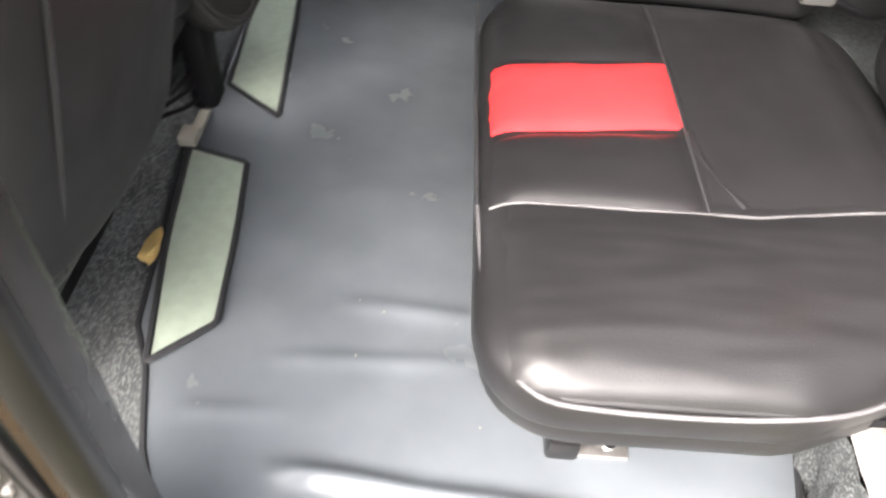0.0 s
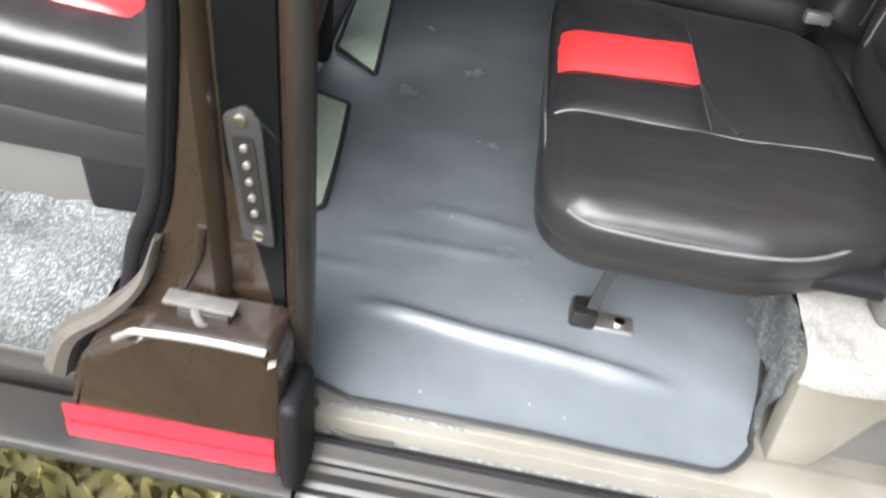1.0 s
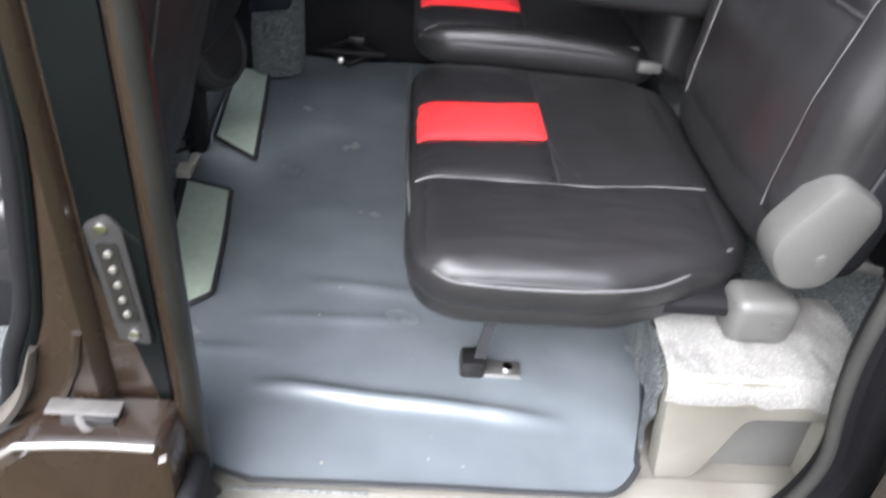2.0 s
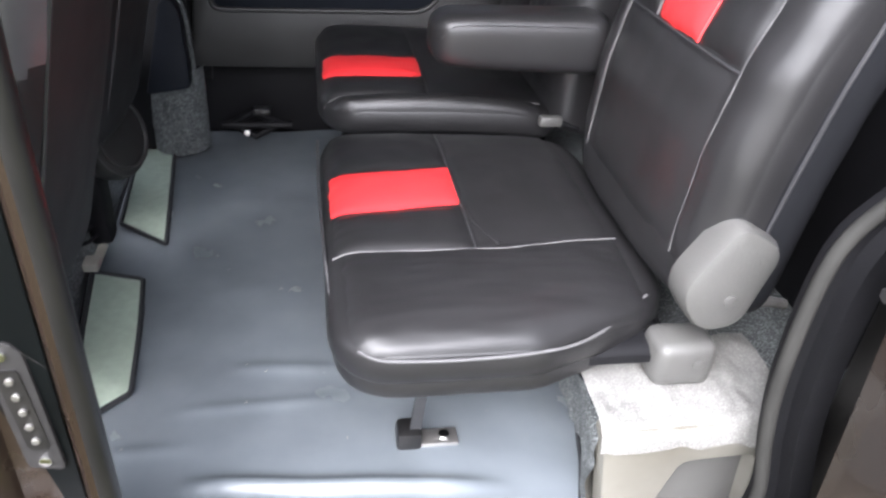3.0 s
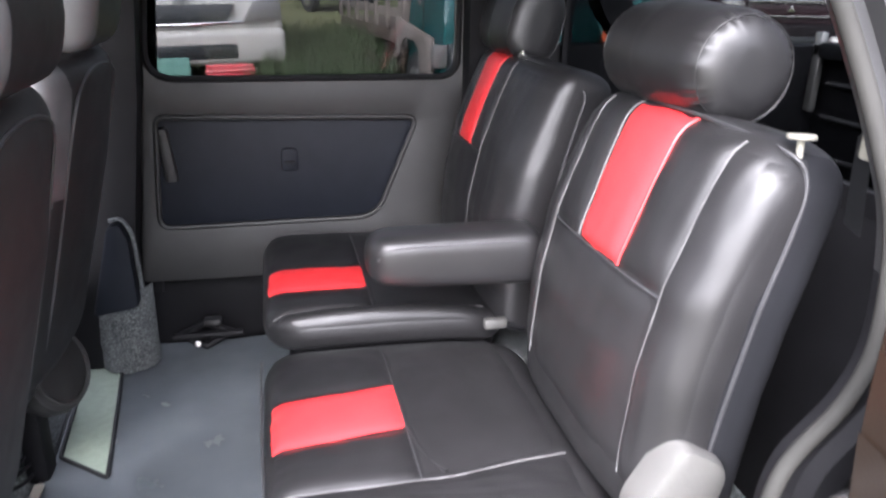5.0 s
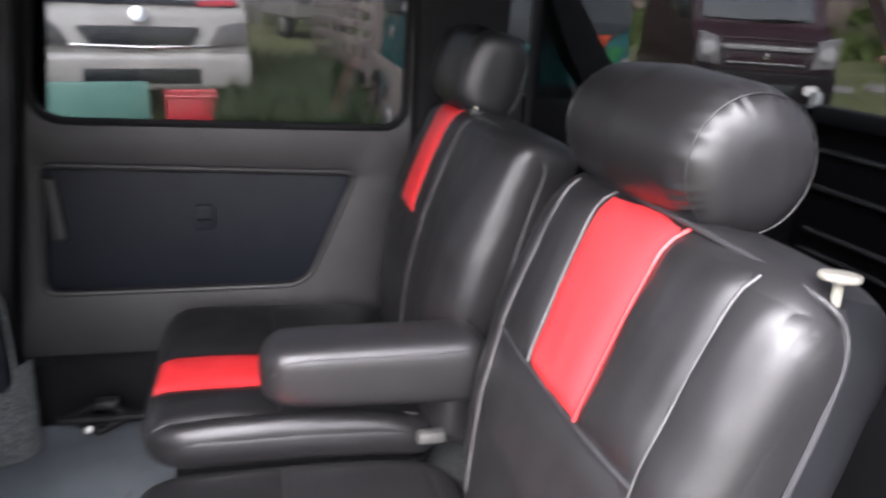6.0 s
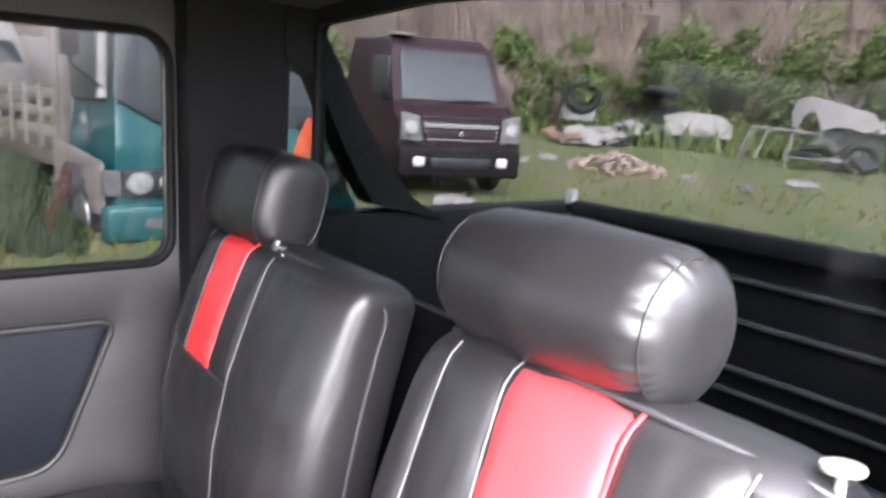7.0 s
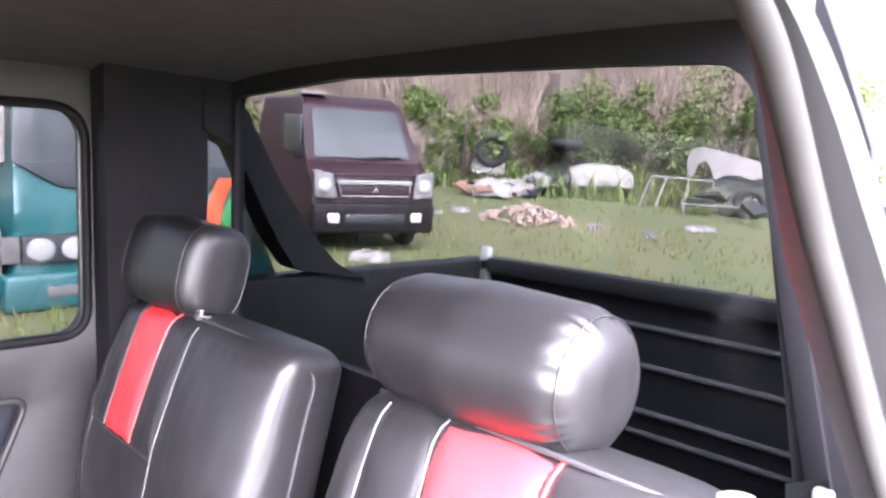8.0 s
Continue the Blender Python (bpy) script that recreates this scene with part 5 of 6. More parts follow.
def teal_truck(m):
    v = thing("parked_truck", (0, 0, 0), "teal cab-over truck with orange and green stripes on the grass", "truck")
    half = 0.82
    shell(v, "cab", [(0.0, 0.42), (-0.01, 0.95), (0.05, 1.25), (0.27, 2.18), (0.5, 2.30), (1.18, 2.30), (1.22, 0.45)], half, TEAL, 0.18, 0.06)
    part("windscreen", front_plate(fillet([(-0.80, 1.27), (0.80, 1.27), (0.70, 2.10), (-0.70, 2.10)], 0.06), 0.046, 0.27, 0.015, 1.27), WINDSHIELD, v, "large grey windscreen")
    part("dash_shadow", front_plate(fillet([(-0.55, 1.12), (0.55, 1.12), (0.80, 1.29), (-0.80, 1.29)], 0.05), 0.012, 0.2, 0.022, 1.12), GRILLE, v, "black cowl with wipers")
    for k in (-1, 1):
        h = part("headlight", box(k * 0.58 - 0.20, k * 0.58 + 0.20, -0.045, 0.02, 0.60, 0.80, 0.02), GRILLE, v, "headlight unit in a dark bezel")
        for x in (-0.10, 0.09):
            part("reflector", disc((k * 0.58 + x, -0.047, 0.70), (0, -1, 0), 0.078, 0.012, 24, 0.004), REFLECTOR, h, "round pale reflector")
        part("indicator", box(k * 0.83 - 0.05, k * 0.83 + 0.05, -0.03, 0.06, 0.61, 0.79, 0.015), LAMP, v)
        part("side_window", box(k * 0.745 - 0.05, k * 0.745 + 0.05, 0.30, 1.05, 1.25, 2.05, 0.04), WINDSHIELD, v, "side window")
        if k > 0:
            continue
        mr = part("mirror", box(k * 1.02 - 0.05, k * 1.02 + 0.05, 0.02, 0.09, 1.55, 1.95, 0.02), BLACKPLASTIC, v)
        part("mirror_arm", tube([(k * 0.82, 0.15, 2.0), (k * 1.0, 0.05, 1.97), (k * 1.02, 0.05, 1.50), (k * 0.84, 0.1, 1.35)], 0.012), BLACKPLASTIC, mr)
        part("door_seam", box(k * 0.86 - 0.004, k * 0.86 + 0.004, 0.34, 0.35, 0.55, 1.25, 0), GRILLE, v)
        side = fillet([(0.06, 0.46), (0.36, 0.46), (0.44, 0.70), (0.60, 0.78), (0.90, 0.78), (1.04, 0.70), (1.12, 0.56), (1.20, 0.56), (1.20, 0.95), (0.06, 0.84)], 0.03)
        part("lower_side", plate(side, lambda u, v_, w: (k * (0.855 + w), u, v_), 0.016, 0.004), DUSTYBOARD, v, "dusty pale lower side with a wheel arch")
        part("door_mark", disc((k * 0.87, 0.42, 1.12), (k, 0, 0), 0.05, 0.012, 20, 0.002), SCRAPWHITE, v, "plain pale round mark")
        part("window_pillar", tube([(k * 0.78, 0.28, 2.1), (k * 0.845, 0.10, 1.28)], 0.03, 8), SCRAPWHITE, v, "pale window pillar")
    for k in (-1, 1):
        wheel(v, k * 0.72, 0.75, 0.34, 0.2)
        wheel(v, k * 0.72, 4.3, 0.34, 0.2)
    part("grille", box(-0.38, 0.38, -0.03, 0.02, 0.61, 0.79, 0.01), GRILLE, v)
    part("bumper", box(-0.88, 0.88, -0.10, 0.10, 0.28, 0.54, 0.04, 3), TEAL, v)
    for k in (-1, 1):
        part("bumper_lamp", box(k * 0.55 - 0.12, k * 0.55 + 0.12, -0.105, -0.06, 0.37, 0.45, 0.01), LAMP, v)
    for i, mt in enumerate((ORANGE, GREEN, SCRAPWHITE)):
        arc = [(0.36 + 0.13 * i + 0.12 * t, 0.80 + (0.40 - 0.09 * i) * t ** 0.6) for t in (0, 0.15, 0.3, 0.6, 1.0)]
        out = arc + [(min(0.78, x + 0.13), z) for x, z in reversed(arc)]
        part("stripe", front_plate(out, -0.012, 0.02, 0.006, 0.95), mt, v, "curved painted stripe")
    bed = part("load_bed", box(-0.76, 0.76, 1.38, 4.6, 0.66, 0.80, 0.02), BARK, v, "rusty brown load bed")
    for k in (-1, 1):
        for z in (0.96, 1.12, 1.28):
            part("side_board", box(k * 0.76 - 0.012, k * 0.76 + 0.012, 1.40, 4.6, z - 0.042, z + 0.042, 0.008), DUSTYBOARD, bed, "pale weathered side board")
        for i in range(7):
            y = 1.45 + 0.5 * i
            part("stake", box(k * 0.78 - 0.016, k * 0.78 + 0.016, y - 0.03, y + 0.03, 0.80, 1.36, 0.006), DUSTYBOARD, bed, "pale upright stake")
    part("headboard_post", box(-0.80, -0.735, 1.27, 1.35, 0.66, 2.9, 0.01), DUSTYBOARD, v, "tall pale post behind the cab")
    return put(v, m)


def white_van(m):
    v = thing("parked_minibus", (0, 0, 0), "white minibus facing the van, dark grille and clear headlights", "minibus")
    half = 0.92
    shell(v, "body", [(0.0, 0.28), (-0.03, 0.62), (0.05, 0.92), (0.32, 1.08), (1.05, 1.85), (1.4, 1.98), (4.4, 1.98), (4.5, 0.3)], half, WHITEPAINT, 0.14, 0.06)
    part("windscreen", front_plate(fillet([(-0.78, 1.12), (0.78, 1.12), (0.68, 1.78), (-0.68, 1.78)], 0.06), 0.36, 0.94, 0.014, 1.12), WINDSHIELD, v)
    part("cowl", tube([(-0.84, 0.32, 1.08), (0.0, 0.27, 1.095), (0.84, 0.32, 1.08)], 0.018), GRILLE, v, "black wiper cowl")
    part("grille", front_plate(fillet([(-0.40, 0.66), (0.40, 0.66), (0.50, 0.80), (-0.50, 0.80)], 0.03), -0.045, 0.22, 0.03, 0.66), GRILLE, v)
    part("bonnet_line", front_plate([(-0.86, 0.975), (0.86, 0.975), (0.86, 1.012), (-0.86, 1.012)], 0.12, 1.5, 0.016, 0.975), GRILLE, v, "dark bonnet shut line")
    part("corner_mark", front_plate([(0.50, 0.97), (0.84, 0.985), (0.84, 1.03), (0.50, 1.015)], 0.105, 1.5, 0.016, 0.97), REDPAINT, v, "faded red mark on the bonnet corner")
    part("grille_chrome", tube([(-0.55, -0.03, 0.645), (0, -0.06, 0.63), (0.55, -0.03, 0.645)], 0.014), CHROME, v)
    part("badge", disc((0, -0.03, 0.90), (0, -1, 0.4), 0.07, 0.015, 24, 0.004), CHROME, v, "plain oval chrome badge")
    for k in (-1, 1):
        part("headlight", front_plate(fillet([(k * 0.54, 0.64), (k * 0.90, 0.68), (k * 0.90, 0.86), (k * 0.66, 0.82)], 0.03), -0.035, 0.2, 0.05, 0.64), LAMP, v, "clear swept headlight")
        part("fog_lamp", box(k * 0.66 - 0.08, k * 0.66 + 0.08, -0.06, 0.0, 0.36, 0.44, 0.015), LAMP, v)
        wheel(v, k * 0.78, 0.85, 0.31)
    part("bumper", box(-0.93, 0.93, -0.09, 0.1, 0.26, 0.58, 0.06, 3), WHITEPAINT, v)
    part("lower_grille", box(-0.48, 0.48, -0.10, -0.05, 0.32, 0.46, 0.02), GRILLE, v)
    return put(v, m)


dark_van(spot(38.8, 8.5, 20))
teal_truck(Matrix.Translation((2.655, 5.88, GROUND)) @ Matrix.Rotation(radians(6.0), 4, "Z") @ Matrix.Diagonal((1.28, 1.0, 1.06, 1.0)))
white_van(spot(-6.2, 6.9, 3))
SM = thing("parked_pickup", (0, 0, 0), "small white pickup cab at the back of the yard", "truck")
shell(SM, "cab", [(0.0, 0.4), (0.0, 1.0), (0.35, 1.7), (0.5, 1.78), (1.4, 1.78), (1.5, 0.4)], 0.72, SCRAPWHITE, 0.1, 0.05)
part("windscreen", front_plate(fillet([(-0.58, 1.05), (0.58, 1.05), (0.52, 1.62), (-0.52, 1.62)], 0.05), 0.03, 0.52, 0.012, 1.05), WINDSHIELD, SM)
for k in (-1, 1):
    part("side_window", box(k * 0.66 - 0.05, k * 0.66 + 0.05, 0.5, 1.25, 1.08, 1.6, 0.03), WINDSHIELD, SM)
    part("headlight", box(k * 0.52 - 0.1, k * 0.52 + 0.1, -0.02, 0.03, 0.66, 0.82, 0.02), LAMP, SM)
    wheel(SM, k * 0.6, 0.6)
put(SM, spot(6.5, 14.5, 30))

# things low in front of the minibus
board = thing("mint_crate", (0, 0, 0), "mint green painted panel leaning low before the minibus", "panel")
part("sheet", box(-0.42, 0.42, 0, 0.05, 0.0, 0.42, 0.03), MINT, board)
put(board, spot(-9.6, 6.3, 2))
crate = thing("red_crate", (0, 0, 0), "low red painted box on the grass", "crate")
part("tub", box(-0.2, 0.2, 0, 0.3, 0.0, 0.30, 0.02), REDPAINT, crate)
part("rim", tube([(-0.2, 0, 0.30), (0.2, 0, 0.30), (0.2, 0.3, 0.30), (-0.2, 0.3, 0.30)], 0.015, 6, closed=True), REDPAINT, crate)
put(crate, spot(-2.9, 6.3, 0))

# earth bank with dry reeds along the back of the yard
rng = random.Random(4)
own = bmesh.new()
cols = []
for i in range(121):
    az = -25 + 98 * i / 120
    d0 = 24 + 3 * math.sin(az * 0.09)
    col = []
    for j in range(9):
        h = 5.5 * j / 8
        wob = 0.8 * noise.noise(Vector((az * 0.35, h * 0.7, 2)))
        p = spot(az, d0 + 0.28 * h + wob, 0, h - 0.2) @ Vector((0, 0, 0))
        col.append(own.verts.new(p))
    cols.append(col)
for a, b in zip(cols, cols[1:]):
    for j in range(8):
        own.faces.new((a[j], a[j + 1], b[j + 1], b[j]))
solid("backdrop", own, EARTH, "high earth bank at the back of the yard", "bank", "structure")


def blades(name, spots, mat, label, category, tall, wide, lean=0.3, kind="stuff"):
    verts, faces = [], []
    for p, h in spots:
        a = rng.uniform(0, 6.28)
        s, l = Vector((math.cos(a), math.sin(a), 0)) * wide * rng.uniform(0.6, 1.4), Vector((rng.uniform(-lean, lean), rng.uniform(-lean, lean), 0)) * h * tall
        k = len(verts)
        verts += [p - s, p + s, p + s * 0.7 + l * 0.4 + Vector((0, 0, 0.55 * h * tall)), p - s * 0.7 + l * 0.4 + Vector((0, 0, 0.55 * h * tall)), p + l + Vector((0, 0, h * tall))]
        faces += [(k, k + 1, k + 2, k + 3), (k + 3, k + 2, k + 4)]
    me = bpy.data.meshes.new(name)
    me.from_pydata([tuple(v) for v in verts], [], faces)
    me.materials.append(mat)
    return tagged(new(name, me), label, category, "", kind)


reeds = []
for _ in range(32000):
    az = rng.uniform(-22, 72.5)
    h = rng.uniform(0, 5.2)
    d0 = 24 + 3 * math.sin(az * 0.09)
    if noise.noise(Vector((az * 0.2, h * 0.4, 7))) > -0.4:
        reeds.append((spot(az, d0 - 0.3 + 0.28 * h, 0, h - 0.3) @ Vector((0, 0, 0)), rng.uniform(0.6, 1.3)))
blades("dry_reeds", reeds, STRAW, "tall dry straw-coloured reeds covering the bank", "reeds", 0.8, 0.014, 0.55)

tufts = []
for _ in range(16000):
    az, d = rng.uniform(-30, 88), 4.5 + 17 * rng.random() ** 1.6
    p = spot(az, d) @ Vector((0, 0, 0))
    if noise.noise(p * 0.45) > -0.12:
        tufts.append((p, rng.uniform(0.4, 1.2)))
for _ in range(9000):
    p = YARD @ Vector((rng.gauss(-0.3, 1.5), 0.45 - abs(rng.gauss(0, 1.5)), 0))
    tufts.append((p, rng.uniform(0.3, 0.9)))
blades("grass", tufts, BLADE, "short uneven green and yellow grass", "grass", 0.10, 0.012)


def bush(az, dist, wide, high, n, mat=None, seed=1, label="leafy green bush against the earth bank"):
    r = random.Random(seed)
    b = thing("bush", (0, 0, 0), label, "bush", "bushes")
    stem = None
    for k in range(4):
        a = r.uniform(0, 6.28)
        t = tube(spline([(0, 0, 0), (0.2 * wide * math.cos(a), 0.2 * wide * math.sin(a), high * 0.4), (0.4 * wide * math.cos(a), 0.3 * wide * math.sin(a), high * 0.75)], 3), [0.02 * high, 0.018 * high, 0.016 * high, 0.012 * high, 0.01 * high, 0.008 * high, 0.005 * high], 6)
        part("stem", t, BARK, b)
    verts, faces = [], []
    clumps = [(Vector((r.uniform(-0.5, 0.5) * wide, r.uniform(-0.3, 0.3) * wide, r.uniform(0.12, 0.9) * high)), r.uniform(0.12, 0.30) * wide * 0.7) for _ in range(max(6, n // 90))]
    for _ in range(int(n * 2.4)):
        c, rad = r.choice(clumps)
        d = Vector((r.gauss(0, 1), r.gauss(0, 1), r.gauss(0, 0.8)))
        p = c + d.normalized() * rad * r.uniform(0.5, 1.05)
        p.z = max(0.02, p.z)
        s = r.uniform(0.03, 0.062)
        u = Vector((r.gauss(0, 1), r.gauss(0, 1), r.gauss(0, 1))).normalized()
        w = u.cross(Vector((r.gauss(0, 1), r.gauss(0, 1), r.gauss(0, 1)))).normalized()
        k = len(verts)
        verts += [tuple(p - u * s * 1.5), tuple(p + w * s * 0.7), tuple(p + u * s * 1.5), tuple(p - w * s * 0.7)]
        faces.append((k, k + 1, k + 2, k + 3))
    me = bpy.data.meshes.new("foliage")
    me.from_pydata(verts, [], faces)
    me.materials.append(mat or LEAF)
    f = new("foliage", me)
    f.parent = b
    return put(b, spot(az, dist))


for k, (az, d, w, h, n) in enumerate(((45.5, 19, 2.6, 2.6, 1700), (50, 21, 2.4, 2.2, 1300), (55, 20, 3.0, 2.6, 1700), (59, 21, 3.2, 3.0, 1900), (66, 20, 3.4, 3.4, 1900), (71, 19, 3.2, 3.6, 1700), (29, 20, 2.5, 2.5, 900), (16, 20, 3, 2.5, 900))):
    bush(az, d, w, h, n, None, k + 1)
bush(9.4, 7.2, 0.5, 0.38, 320, REDLEAF, 40, "thin reddish shrub beside the truck")

clump = []
for _ in range(5200):
    az, d = rng.uniform(-1, 12), rng.uniform(5.6, 9.5)
    clump.append((spot(az, d) @ Vector((0, 0, 0)), rng.uniform(0.4, 1.2) * min(1.0, (12.5 - az) / 5)))
blades("tall_grass", clump, TALLGRASS, "tall dark green grass between the minibus and the truck", "grass", 0.40, 0.012, 0.4)

# scrap along the bank
frame_ = thing("metal_frame", (0, 0, 0), "white painted tubular steel frame standing in the grass", "frame")
for pts in ([(-1.1, 0, 0), (-0.8, 0.1, 0.95), (1.0, 0.1, 0.9), (1.1, 0, 0)], [(-0.9, 0.8, 0), (-0.7, 0.8, 0.9), (1.0, 0.8, 0.85), (1.0, 0.8, 0)], [(-0.8, 0.1, 0.95), (-0.7, 0.8, 0.9)], [(1.0, 0.1, 0.9), (1.0, 0.8, 0.85)], [(0.3, 0.1, 0.92), (0.2, 0, 0)], [(-0.35, 0.1, 0.93), (-0.6, 0, 0.05)]):
    part("bar", tube(pts, 0.035, 6), SCRAPWHITE, frame_)
put(frame_, spot(61.8, 17.2, 5) @ Matrix.Scale(0.74, 4))
low = thing("metal_frame", (0, 0, 0), "low white steel bed frame dumped in the grass", "frame")
for pts in ([(-1.0, 0, 0.35), (1.0, 0, 0.40)], [(-0.9, 0.9, 0.30), (1.0, 0.9, 0.42)], [(-0.9, 0, 0), (-1.0, 0, 0.5)], [(0.9, 0, 0), (1.0, 0, 0.55)], [(-1.0, 0, 0.35), (-0.9, 0.9, 0.3)], [(1, 0, 0.4), (1, 0.9, 0.42)], [(-0.3, 0, 0.36), (-0.2, 0.9, 0.34)], [(0.4, 0, 0.38), (0.4, 0.9, 0.38)]):
    part("bar", tube(pts, 0.03, 6), SCRAPWHITE, low)
put(low, spot(64.5, 15.8, -8) @ Matrix.Scale(0.66, 4))


def scrap_panel(az, dist, w, h, seed, name="car_panel", label="crumpled white car body panel on the scrap heap", turn=0.0, mat=None, z=0.0):
    own = bmesh.new()
    g = []
    for j in range(11):
        row = []
        for i in range(17):
            u, v = i / 16 - 0.5, j / 10
            edge = 0.5 + 0.1 * noise.noise(Vector((u * 4, seed, 0)))
            x = u * w
            zz = h * math.sin(math.pi * min(1, v * edge * 2 + 0.1) * 0.5) * (1 - 1.3 * abs(u) ** 2.2) + 0.12 * h * noise.noise(Vector((u * 5, v * 4, seed)))
            row.append(own.verts.new((x, v * w * 0.45 + 0.08 * noise.noise(Vector((u * 6, v * 6, seed + 3))), max(0.0, zz))))
        g.append(row)
    for j in range(10):
        for i in range(16):
            own.faces.new((g[j][i], g[j][i + 1], g[j + 1][i + 1], g[j + 1][i]))
    ex = bmesh.ops.extrude_face_region(own, geom=own.faces[:])
    for q in (q for q in ex["geom"] if isinstance(q, bmesh.types.BMVert)):
        q.co.z += 0.015
    ob = solid(name, own, mat or SCRAPWHITE, label, "car part", group="scrap")
    return put(ob, spot(az, dist, turn, z))


scrap_panel(56.4, 18.0, 1.5, 0.6, 3, turn=12, z=0.25)
fender = fillet([(-0.86, 0.25), (-0.82, 0.52), (-0.55, 0.64), (0.15, 0.50), (0.72, 0.36), (0.90, 0.10), (0.62, -0.06), (0.32, 0.04), (0.02, 0.02), (-0.20, -0.10), (-0.30, 0.18), (-0.44, 0.33), (-0.58, 0.24), (-0.68, -0.08), (-0.79, -0.06)], 0.05)
put(solid("bent_sheet", plate(fender, lambda u, v, w: (u, w + 0.22 * u * u + 0.25 * (v - 0.3), v), 0.05, 0.012), SCRAPWHITE, "bent white sheet metal with a cut-out arch on the heap", "scrap metal", group="scrap"), spot(64.9, 17.9, -6, 0.78))
scrap_panel(67.6, 18.0, 0.5, 0.30, 12, z=0.7)
scrap_panel(49.6, 17.5, 0.8, 0.4, 15, turn=20)
scrap_panel(51.2, 17.9, 0.7, 0.35, 16, turn=-15, z=0.2)
scrap_panel(48.0, 16.5, 0.9, 0.42, 17)
scrap_panel(47.6, 18.2, 0.8, 0.5, 23, z=0.4)
scrap_panel(52.6, 18.8, 1.5, 0.6, 26, label="dark bent car panel on the scrap heap", mat=GRILLE)
scrap_panel(55.0, 19.2, 1.8, 0.9, 29, label="dark bent car panel on the scrap heap", mat=GRILLE)
scrap_panel(65.8, 18.6, 1.8, 0.8, 31, label="dark bent car panel on the scrap heap", mat=GRILLE)
for az, d, w in ((63.6, 12.9, 0.5), (38.6, 7.9, 0.45), (43.5, 12.5, 0.3), (56, 12, 0.25), (60, 11.5, 0.2), (45.6, 13.2, 0.35)):
    scrap_panel(az, d, w, 0.10, az, "paper_scrap", "crumpled pale scrap lying on the grass")


def tyre_at(az, dist, r, z, flat):
    t = thing("old_tyre", (0, 0, 0), "worn black tyre lying on the scrap heap", "tyre", "old tyres")
    ring = [(r * 0.78 * math.cos(a), 0, r * 0.78 * math.sin(a)) for a in (2 * math.pi * k / 24 for k in range(24))]
    part("casing", tube(ring, r * 0.26, 10, closed=True), TYRE, t)
    for k in range(5):
        a = 2 * math.pi * k / 5
        part("spoke", tube([(0, 0, 0), (r * 0.62 * math.cos(a), 0, r * 0.62 * math.sin(a))], 0.03, 6), DARKMETAL, t)
    return put(t, spot(az, dist, 10, z) @ Matrix.Rotation(radians(80 if flat else 8), 4, "X"))


tyre_at(47.8, 18.2, 0.42, 1.05, False)
tyre_at(53.4, 19.3, 0.42, 1.25, True)
tyre_at(66.8, 16.4, 0.34, 0.3, False)
tyre_at(51.4, 18.9, 0.40, 0.35, True)

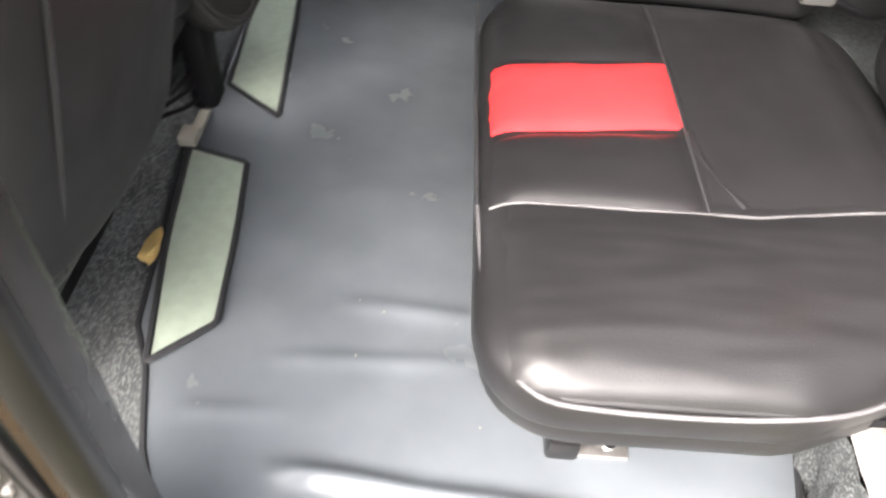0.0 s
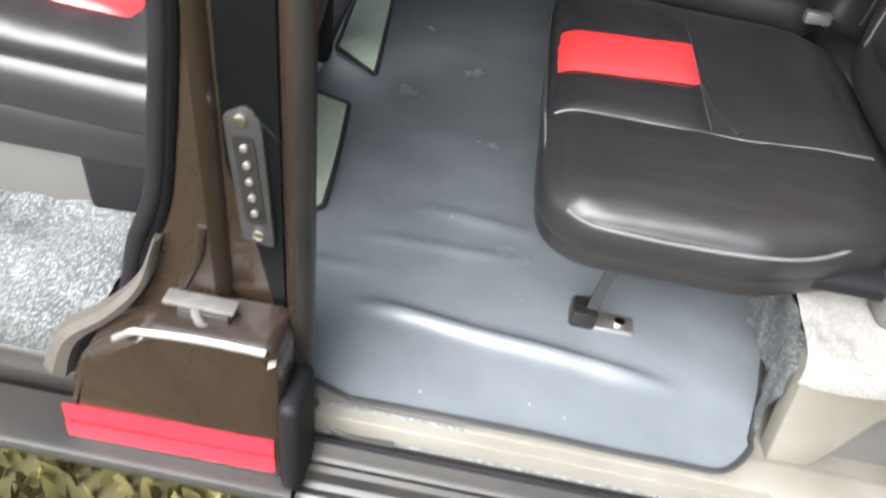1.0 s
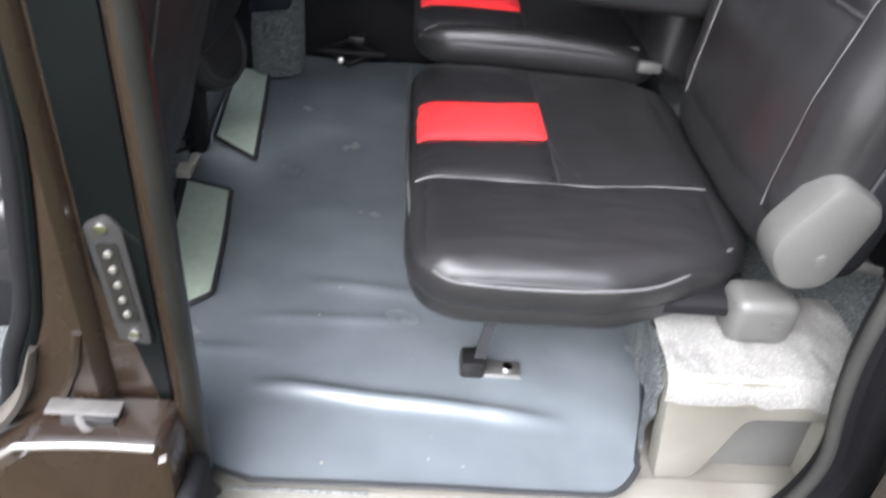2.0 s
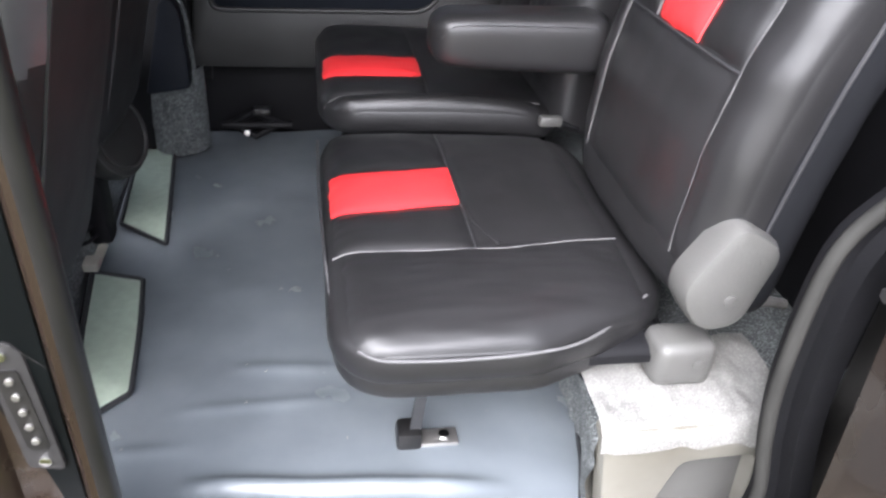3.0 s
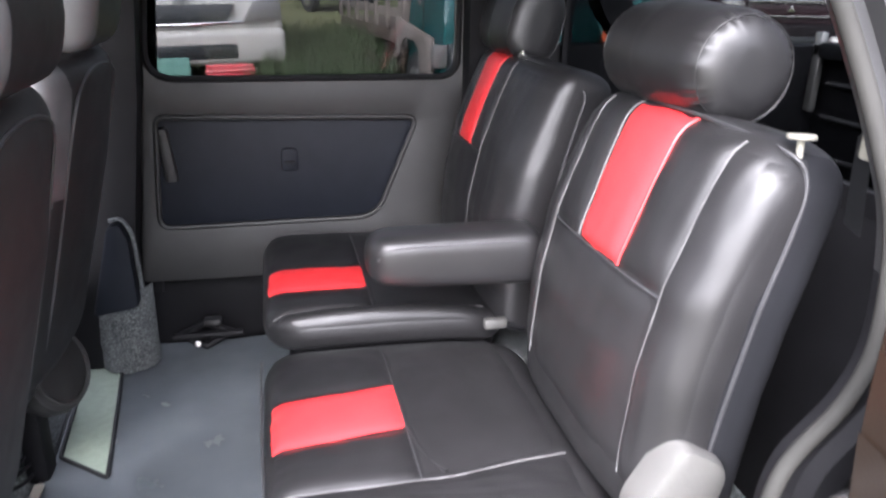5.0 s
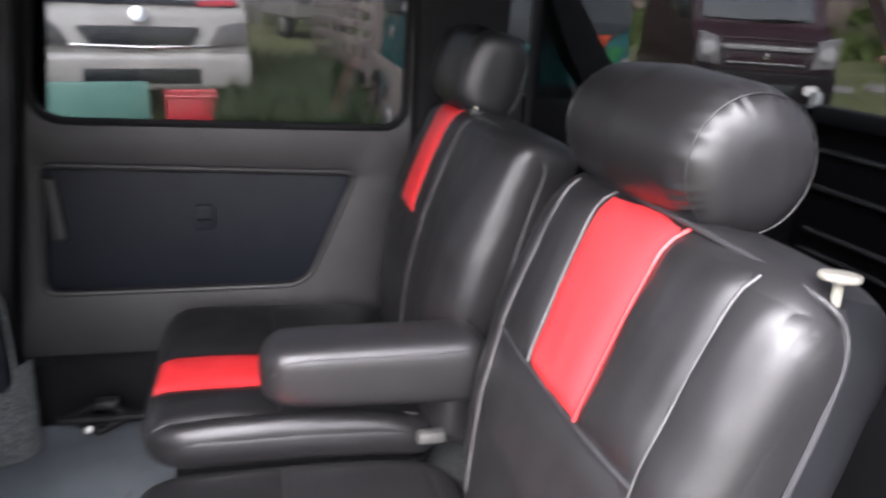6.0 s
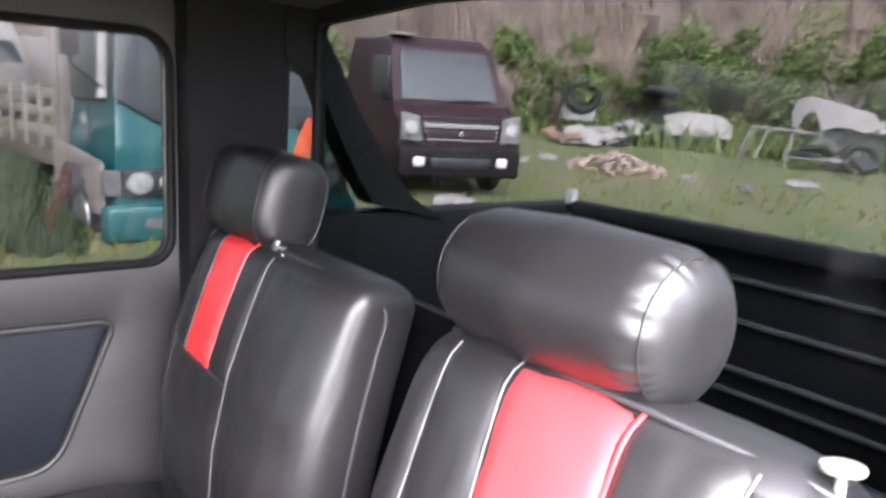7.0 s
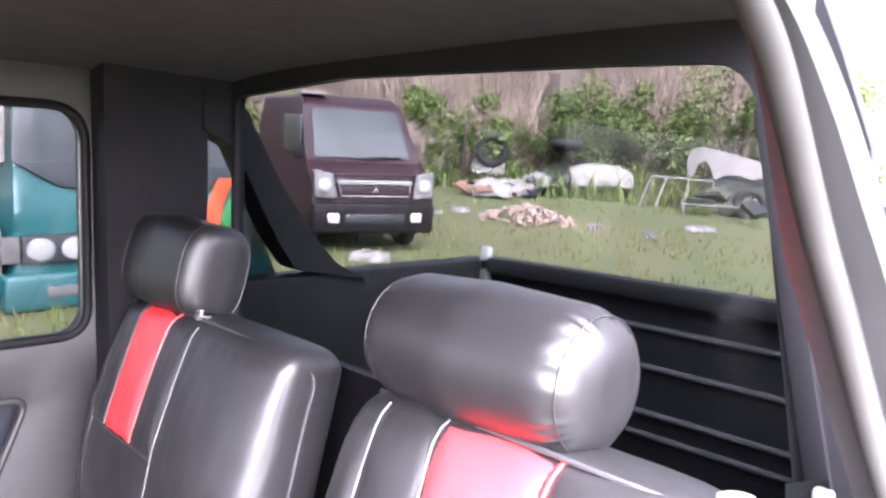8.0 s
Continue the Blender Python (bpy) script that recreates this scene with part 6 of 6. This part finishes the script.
# weeds and debris at the foot of the bank
weeds = []
for _ in range(9000):
    az, d = rng.uniform(-20, 72), 17.5 + 6 * rng.random()
    p = spot(az, d) @ Vector((0, 0, 0))
    if noise.noise(p * 0.6) > -0.2:
        weeds.append((p, rng.uniform(0.4, 1.5)))
blades("weeds", weeds, LEAF, "tangled low weeds along the foot of the bank", "weeds", 0.55, 0.03, 0.6)
for k in range(34):
    r = random.Random(100 + k)
    az, d = r.choice(((49.5, 17.8), (51.5, 18.3), (55.5, 18.6), (64.8, 18.2), (65.5, 15.9), (48.0, 17.0)))
    az, d = az + r.gauss(0, 1.3), d + r.gauss(0, 0.5)
    own = box(-0.5, 0.5, -0.5, 0.5, -0.5, 0.5, 0.1, 2)
    for v in own.verts:
        v.co *= 1 + 0.6 * noise.noise(v.co * 2.2 + Vector((k * 3, 0, 0)))
    size = r.uniform(0.15, 0.5)
    own.transform(Euler((r.uniform(-0.5, 0.5), r.uniform(-0.5, 0.5), r.uniform(0, 3))).to_matrix().to_4x4() @ Matrix.Diagonal((size * 1.3, size, size * r.uniform(0.12, 0.5), 1)))
    put(solid("scrap_piece", own, r.choice((SCRAPWHITE, GRILLE, GRILLE, RUST, CONCRETE)), "bent piece of scrap lying on the heap", "scrap", group="scrap"), spot(az, d, r.uniform(0, 90), size * 0.12 + r.random() * 0.35))

rub = []
for k in range(190):
    r = random.Random(k)
    own = box(-0.5, 0.5, -0.5, 0.5, -0.5, 0.5, 0.06, 1)
    for v in own.verts:
        v.co *= 1 + 0.3 * noise.noise(v.co * 2 + Vector((k, 0, 0)))
    s = r.uniform(0.025, 0.085)
    d = r.random() ** 0.6
    a = r.uniform(0, 6.28)
    m = spot(50.6, 12.6) @ Matrix.Translation((0.85 * d * math.cos(a), 1.0 * d * math.sin(a), 0.28 * (1 - d) + s * 0.3)) @ Euler((r.uniform(0, 3), r.uniform(0, 3), r.uniform(0, 3))).to_matrix().to_4x4() @ Matrix.Diagonal((s * 1.4, s, s * 0.7, 1))
    own.transform(m)
    rub.append(own)
heap = bmesh.new()
for own in rub:
    merge(heap, own)
solid("rubble", heap, PINKEARTH, "small heap of pinkish brick rubble on the grass", "rubble", "stuff")

# posts, rail and low wall behind the trucks
for az, d, h, w in ((10.2, 15, 4.2, 0.09), (11.6, 13.5, 2.2, 0.16), (7.2, 19, 4.0, 0.08)):
    p = thing("post", (0, 0, 0), "pale weathered concrete post", "post", "posts")
    part("shaft", box(-w, w, -w, w, 0, h, 0.02), CONCRETE, p)
    part("cap", box(-w - 0.02, w + 0.02, -w - 0.02, w + 0.02, h, h + 0.05, 0.015), CONCRETE, p)
    put(p, spot(az, d))
rail = thing("rail", (0, 0, 0), "pale horizontal pipe rail behind the trucks", "rail")
part("pipe", tube([(-2.2, 0, 2.3), (1.0, 0, 2.25)], 0.06, 8), SCRAPWHITE, rail)
part("support", tube([(-2.0, 0, 0), (-2.0, 0, 2.3)], 0.05, 8), SCRAPWHITE, rail)
put(rail, spot(8, 17))
low_wall = solid("boundary_wall", box(-4.5, 2.2, 0, 0.25, -0.1, 1.5, 0.03), CONCRETE, "stained low concrete boundary wall", "wall", "structure")
put(low_wall, spot(6, 18, 12))
